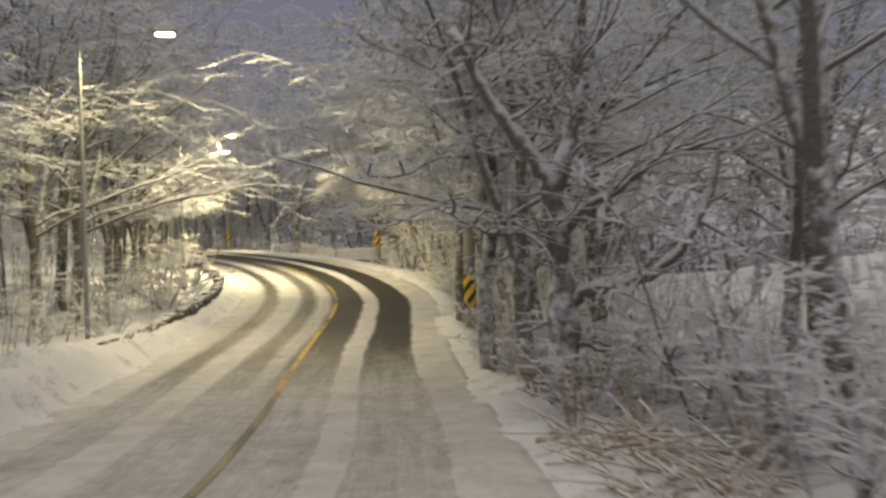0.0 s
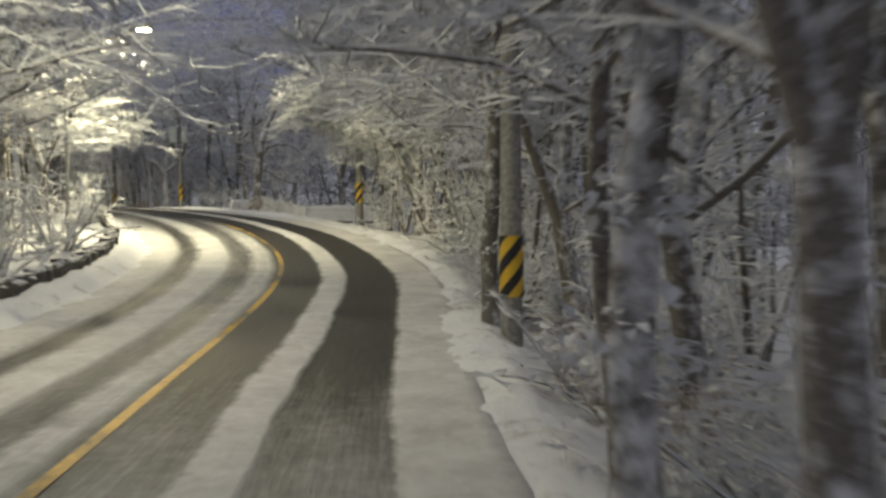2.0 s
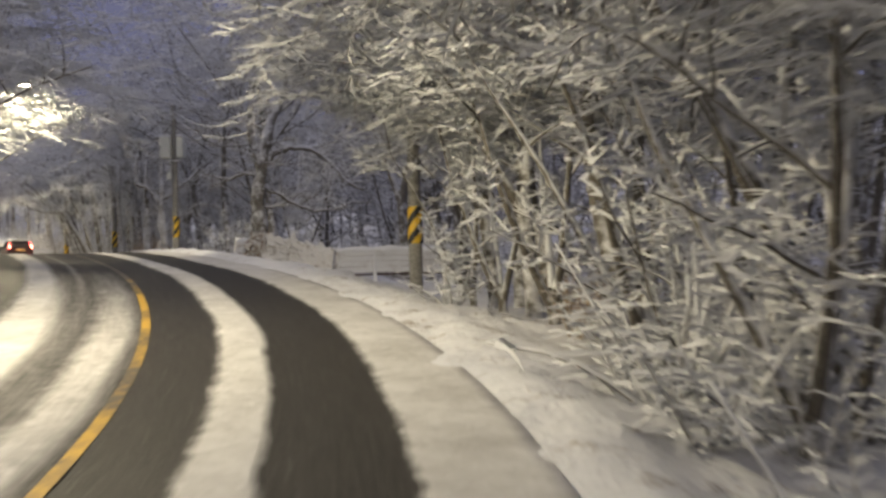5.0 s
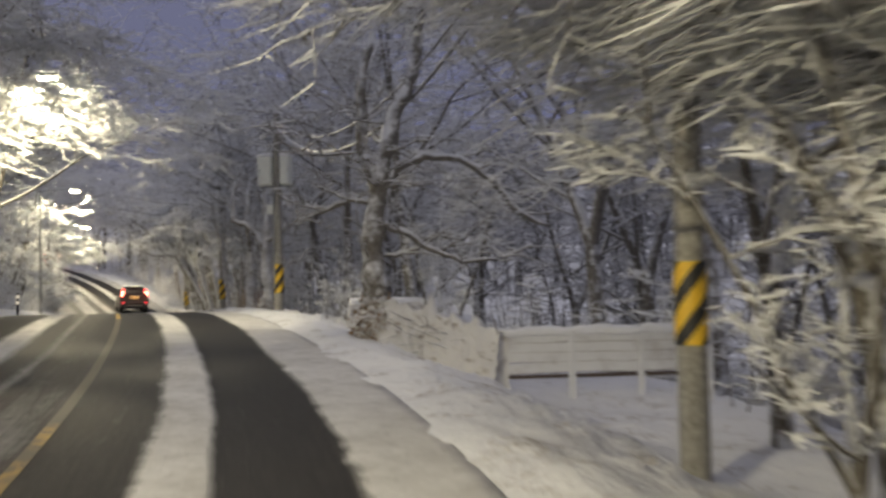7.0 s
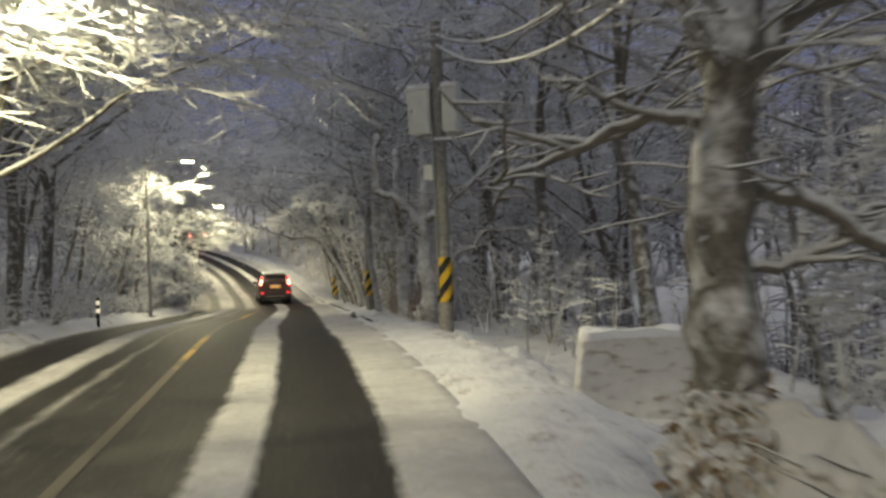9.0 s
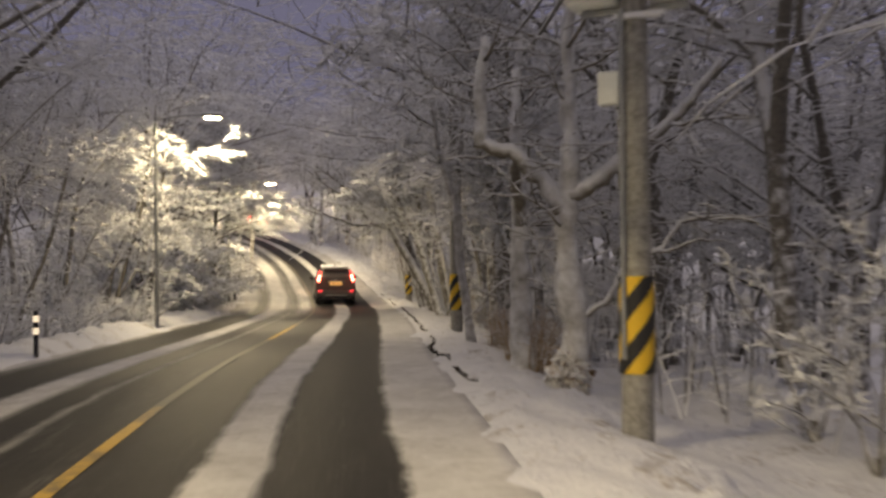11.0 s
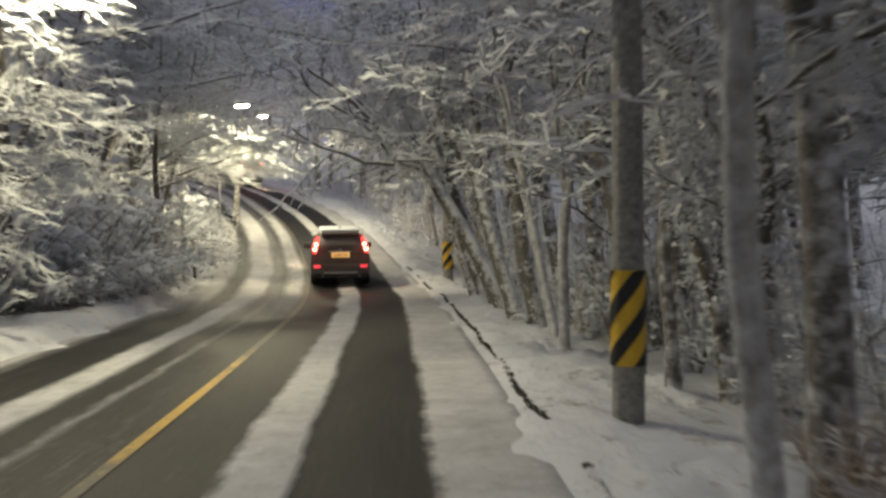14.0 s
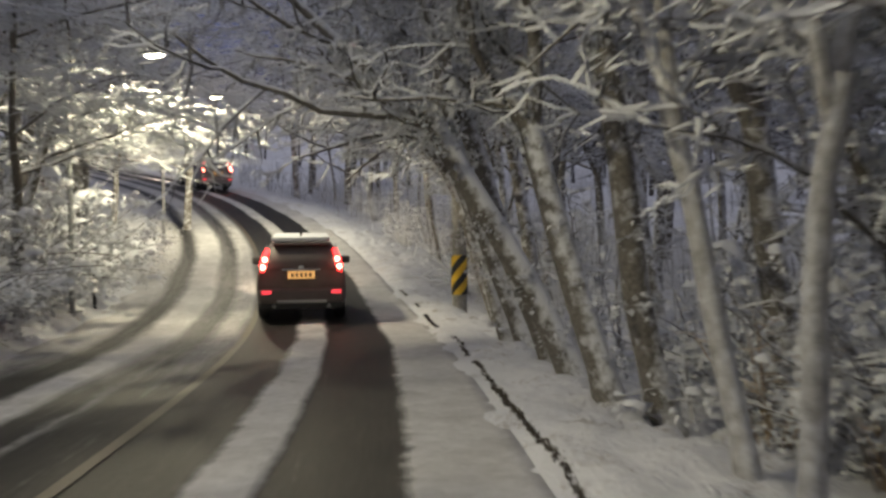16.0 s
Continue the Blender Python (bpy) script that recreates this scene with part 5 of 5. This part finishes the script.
def ledge_shade_clods():
    """Dark clods along the road edge standing for the snow ledge's shade, past counting."""
    random.seed(91)
    verts, faces = [], []
    for _ in range(5000):
        s = rnd(142, 181)
        if noise.noise((s * 0.5, 0, 3)) < -0.1:
            continue
        x, y, z = at(s, 1.42 + 0.2 * noise.noise((s * 0.3, 1, 0)) + random.gauss(0, 0.02))
        z += verge_relief(s, 1.42, x, y) + 0.015
        r = rnd(0.005, 0.017)
        b = len(verts)
        for k in range(6):
            a = k * math.pi / 3 + rnd(-0.3, 0.3)
            verts.append((x + math.cos(a) * r * rnd(0.7, 1.4), y + math.sin(a) * r * rnd(0.7, 1.4), z - 0.02))
        verts.append((x, y, z + r * rnd(0.3, 0.7)))
        faces.extend([(b + k, b + (k + 1) % 6, b + 6) for k in range(6)])
    tagged(new("ledge_shade_clods", mesh_of("ledge_shade_clods", verts, faces, LEDGE_SHADE)), "dark clods put in for the shade of the snow ledge along the road edge", "litter", kind="stuff")


ledge_shade_clods()


def brush_pile(x, y, length, width, height, count):
    """Cut branches thrown down along the verge."""
    root = thing("brush_pile", pose(x, y, ground_z(x, y)), "heap of cut brown branches dusted with snow on the verge", "brush pile")
    random.seed(311)
    shapes = []
    for _ in range(7):
        store = ([], [])
        line = bent((-0.42, 0, 0), (1, 0, 0.1), rnd(0.65, 1.2), 5, 0.22, -0.02)
        tube(store, line, taper(rnd(0.013, 0.024), 0.006, 6), 5)
        shapes.append(mesh_of("branch", *store, GRASS, smooth=True))
    for _ in range(count):
        a, b = rnd(-1, 1), rnd(-1, 1)
        top = height * (1 - a * a) * (1 - b * b)
        ob = new("branch", random.choice(shapes))
        px, py = a * width, b * length
        ob.matrix_basis = pose(px, py, ground_z(x + px, y + py) - ground_z(x, y) + 0.03 + top * rnd(0.1, 1), rnd(-20, 20), rnd(-32, 22), rnd(0, 360))
        ob.parent = root


brush_pile(-0.35, 7.9, 2.4, 0.85, 0.5, 210)

# ---- cars ----


def loft(rows, closed=False):
    """Skin over rows of points, all of one length."""
    verts = [tuple(p) for r in rows for p in r]
    w = len(rows[0])
    faces = [(i * w + j, i * w + (j + 1) % w, (i + 1) * w + (j + 1) % w, (i + 1) * w + j) for i in range(len(rows) - 1) for j in range(w if closed else w - 1)]
    return verts, faces


def section(y, half, low, belt, top, inset, k=0.12):
    """Cross-section of a body at y: sill, side, shoulder, window line and roof, from left to right."""
    right = [(half * 0.90, low), (half * 0.985, low + 0.12), (half, (low + belt) * 0.5), (half * 0.985, belt - 0.06), (half * 0.955, belt),
             (half - inset * 0.55, (belt + top) * 0.52), (half - inset, top - k), (half - inset - 0.14, top - 0.02), (half * 0.35, top)]
    return [(-a, y, b) for a, b in right] + [(a, y, b) for a, b in reversed(right)]


def car(m, paint, label, detail=True):
    root = thing("car", m, label, "car", "cars on the road")
    # y = 0 at the rear, + towards the front; wheels on z = 0
    rows = [section(0.05, 0.80, 0.42, 0.98, 1.08, 0.04, 0.04), section(0.0, 0.87, 0.40, 1.00, 1.18, 0.06, 0.06), section(0.10, 0.90, 0.36, 1.02, 1.36, 0.14), section(0.30, 0.905, 0.32, 1.03, 1.60, 0.22),
            section(0.55, 0.91, 0.30, 1.02, 1.655, 0.25), section(1.3, 0.91, 0.28, 1.0, 1.685, 0.26), section(2.1, 0.91, 0.28, 0.98, 1.67, 0.26), section(2.7, 0.91, 0.28, 0.97, 1.55, 0.26),
            section(3.3, 0.905, 0.28, 0.97, 1.14, 0.16), section(3.45, 0.90, 0.28, 0.95, 1.05, 0.10, 0.05), section(4.1, 0.87, 0.30, 0.86, 0.98, 0.10, 0.06), section(4.45, 0.78, 0.36, 0.70, 0.82, 0.08, 0.06), section(4.55, 0.62, 0.42, 0.58, 0.66, 0.06, 0.04)]
    body = part("body", loft(rows), paint, root, smooth=True)
    part("rear_panel", ([tuple(p) for p in rows[0]], [tuple(range(18))]), paint, body)
    part("underbody", box((1.6, 4.2, 0.14), (0, 2.27, 0.33), 0.04), DARK, body)
    part("rear_window", ([(-0.64, 0.075, 1.19), (0.64, 0.075, 1.19), (0.56, 0.262, 1.52), (-0.56, 0.262, 1.52), (0.0, 0.05, 1.18), (0.0, 0.25, 1.53)], [(0, 4, 5, 3), (4, 1, 2, 5)]), GLASS, body, "dark tinted rear window")
    part("rear_wiper", box((0.5, 0.02, 0.02), (0.1, 0.05, 1.22), 0.006, 1), DARK, body)
    part("spoiler", box((1.16, 0.2, 0.05), (0, 0.27, 1.60), 0.02, 2), paint, body)
    part("roof_snow", box((1.2, 2.1, 0.12), (0, 1.4, 1.69), 0.055, 3), SNOW, body, "thin layer of snow on the roof")
    part("antenna", box((0.04, 0.16, 0.09), (0, 0.75, 1.78), 0.015, 2), paint, body)
    for s in (-1, 1):
        side = [(s * 0.80, 0.75, 1.10), (s * 0.80, 2.75, 1.08), (s * 0.70, 2.55, 1.50), (s * 0.68, 1.0, 1.54)]
        off = [(x + s * 0.05, y, z) for x, y, z in side]
        part("side_window", (off, [(0, 1, 2, 3)]), GLASS, body, "dark side window")
        lampm = part("tail_lamp", loft([[(s * 0.83, 0.02, 1.04), (s * 0.74, -0.02, 1.06)], [(s * 0.84, 0.02, 1.16), (s * 0.71, -0.01, 1.16)], [(s * 0.80, 0.09, 1.32), (s * 0.68, 0.08, 1.30)], [(s * 0.71, 0.22, 1.52), (s * 0.635, 0.20, 1.50)]]), TAIL, body, "tall red lit tail lamp")
        for z, yy, xx in ((1.15, -0.02, 0.765), (1.30, 0.05, 0.725)):
            bm = bmesh.new()
            bmesh.ops.create_uvsphere(bm, u_segments=10, v_segments=8, radius=0.05)
            bmesh.ops.translate(bm, vec=(s * xx, yy, z), verts=bm.verts)
            part("bulb", bm, TAIL_CORE, lampm, "glaring brake light", True)
        part("reflector", box((0.2, 0.04, 0.075), (s * 0.70, -0.035, 0.64), 0.012, 2), REFLEX, body, "small red bumper reflector with a glow added")
        mirror = part("mirror", box((0.2, 0.13, 0.17), (s * 1.0, 2.72, 1.12), 0.04, 3), paint, body)
        part("mirror_arm", box((0.16, 0.06, 0.05), (s * 0.88, 2.74, 1.04), 0.015, 2), paint, mirror)
        part("headlamp", box((0.32, 0.06, 0.15), (s * 0.56, 4.47, 0.70), 0.03, 2), HEAD, body)
        part("exhaust", cylinder(0.045, 0.045, 0.0, 0.18, 12), CHROME, body).matrix_basis = pose(s * 0.55, 0.08, 0.36, 90, 0, 0)
        for y, w in ((0.85, 0.36), (3.55, 0.36)):
            tyre = bmesh.new()
            bmesh.ops.create_cone(tyre, cap_ends=True, segments=28, radius1=0.345, radius2=0.345, depth=0.23)
            bmesh.ops.bevel(tyre, geom=[e for e in tyre.edges if len(e.link_faces) == 2 and e.calc_face_angle(0) > 1], offset=0.04, segments=2, affect="EDGES")
            bmesh.ops.rotate(tyre, matrix=Matrix.Rotation(math.radians(90), 3, "Y"), verts=tyre.verts)
            bmesh.ops.translate(tyre, vec=(s * 0.78, y, 0.345), verts=tyre.verts)
            wheel = part("tyre", tyre, DARK, root)
            rim = bmesh.new()
            bmesh.ops.create_cone(rim, cap_ends=True, segments=20, radius1=0.22, radius2=0.2, depth=0.03)
            bmesh.ops.rotate(rim, matrix=Matrix.Rotation(math.radians(90), 3, "Y"), verts=rim.verts)
            bmesh.ops.translate(rim, vec=(s * 0.90, y, 0.345), verts=rim.verts)
            part("rim", rim, STEEL, wheel, "grey alloy rim")
    bumper = part("rear_bumper", box((1.72, 0.16, 0.30), (0, 0.03, 0.56), 0.06, 3), paint, root)
    part("skid_plate", box((1.0, 0.06, 0.06), (0, -0.05, 0.45), 0.02, 2), STEEL, bumper, "silver strip along the bumper")
    part("lower_bumper", box((1.64, 0.14, 0.16), (0, 0.05, 0.36), 0.04, 2), DARK, bumper)
    plate = part("number_plate", box((0.54, 0.02, 0.15), (0, -0.02, 0.985), 0.006, 1), PLATE, root, "lit amber number plate")
    for k in range(5):
        part("plate_mark", box((0.05, 0.006, 0.08), (-0.18 + 0.09 * k, -0.034, 0.985), 0.0), PLATE_BAR, plate)
    part("plate_trim", box((0.78, 0.04, 0.045), (0, -0.015, 1.09), 0.012, 2), CHROME, root, "chrome strip over the plate")
    part("emblem", box((0.11, 0.02, 0.08), (0, 0.0, 1.135), 0.015, 2), CHROME, root, "small chrome emblem")
    return root


def place_car(s, u, paint, label):
    x, y, z = at(s, u)
    x2, y2, z2 = at(s + 3, u)
    turn = math.degrees(math.atan2(-(x2 - x), y2 - y))
    pitch = math.degrees(math.atan2(z2 - z, 3))
    car(pose(x, y, z + 0.02, pitch, 0, turn), paint, label)
    for k in (-0.76, 0.76):
        light = bpy.data.lights.new("tail_glow", "POINT")
        light.energy, light.color, light.shadow_soft_size = 1.3, (1.0, 0.08, 0.06), 0.1
        ob = new("tail_glow", light)
        ob.location = at(s - 0.22, u + k, 1.2)
    for k in (-0.55, 0.55):
        light = bpy.data.lights.new("headlight_beam", "SPOT")
        light.energy, light.color, light.spot_size, light.spot_blend, light.shadow_soft_size = 900, (1.0, 0.80, 0.58), radians(75), 0.8, 0.06
        lx, ly, lz = at(s + 4.75, u + k)
        tx, ty, tz = at(s + 22, u + k)
        ob = new("headlight_beam", light)
        ob.matrix_world = look((lx, ly, lz + 0.72), (tx, ty, tz + 0.1))


place_car(locate(-35.0, 105.0)[0], -1.2, PAINT, "dark brown car with lit brake lights and snow on its roof")
place_car(locate(-57.8, 132.3)[0], -0.3, PAINT_FAR, "pale estate car with red tail lights climbing the hill")
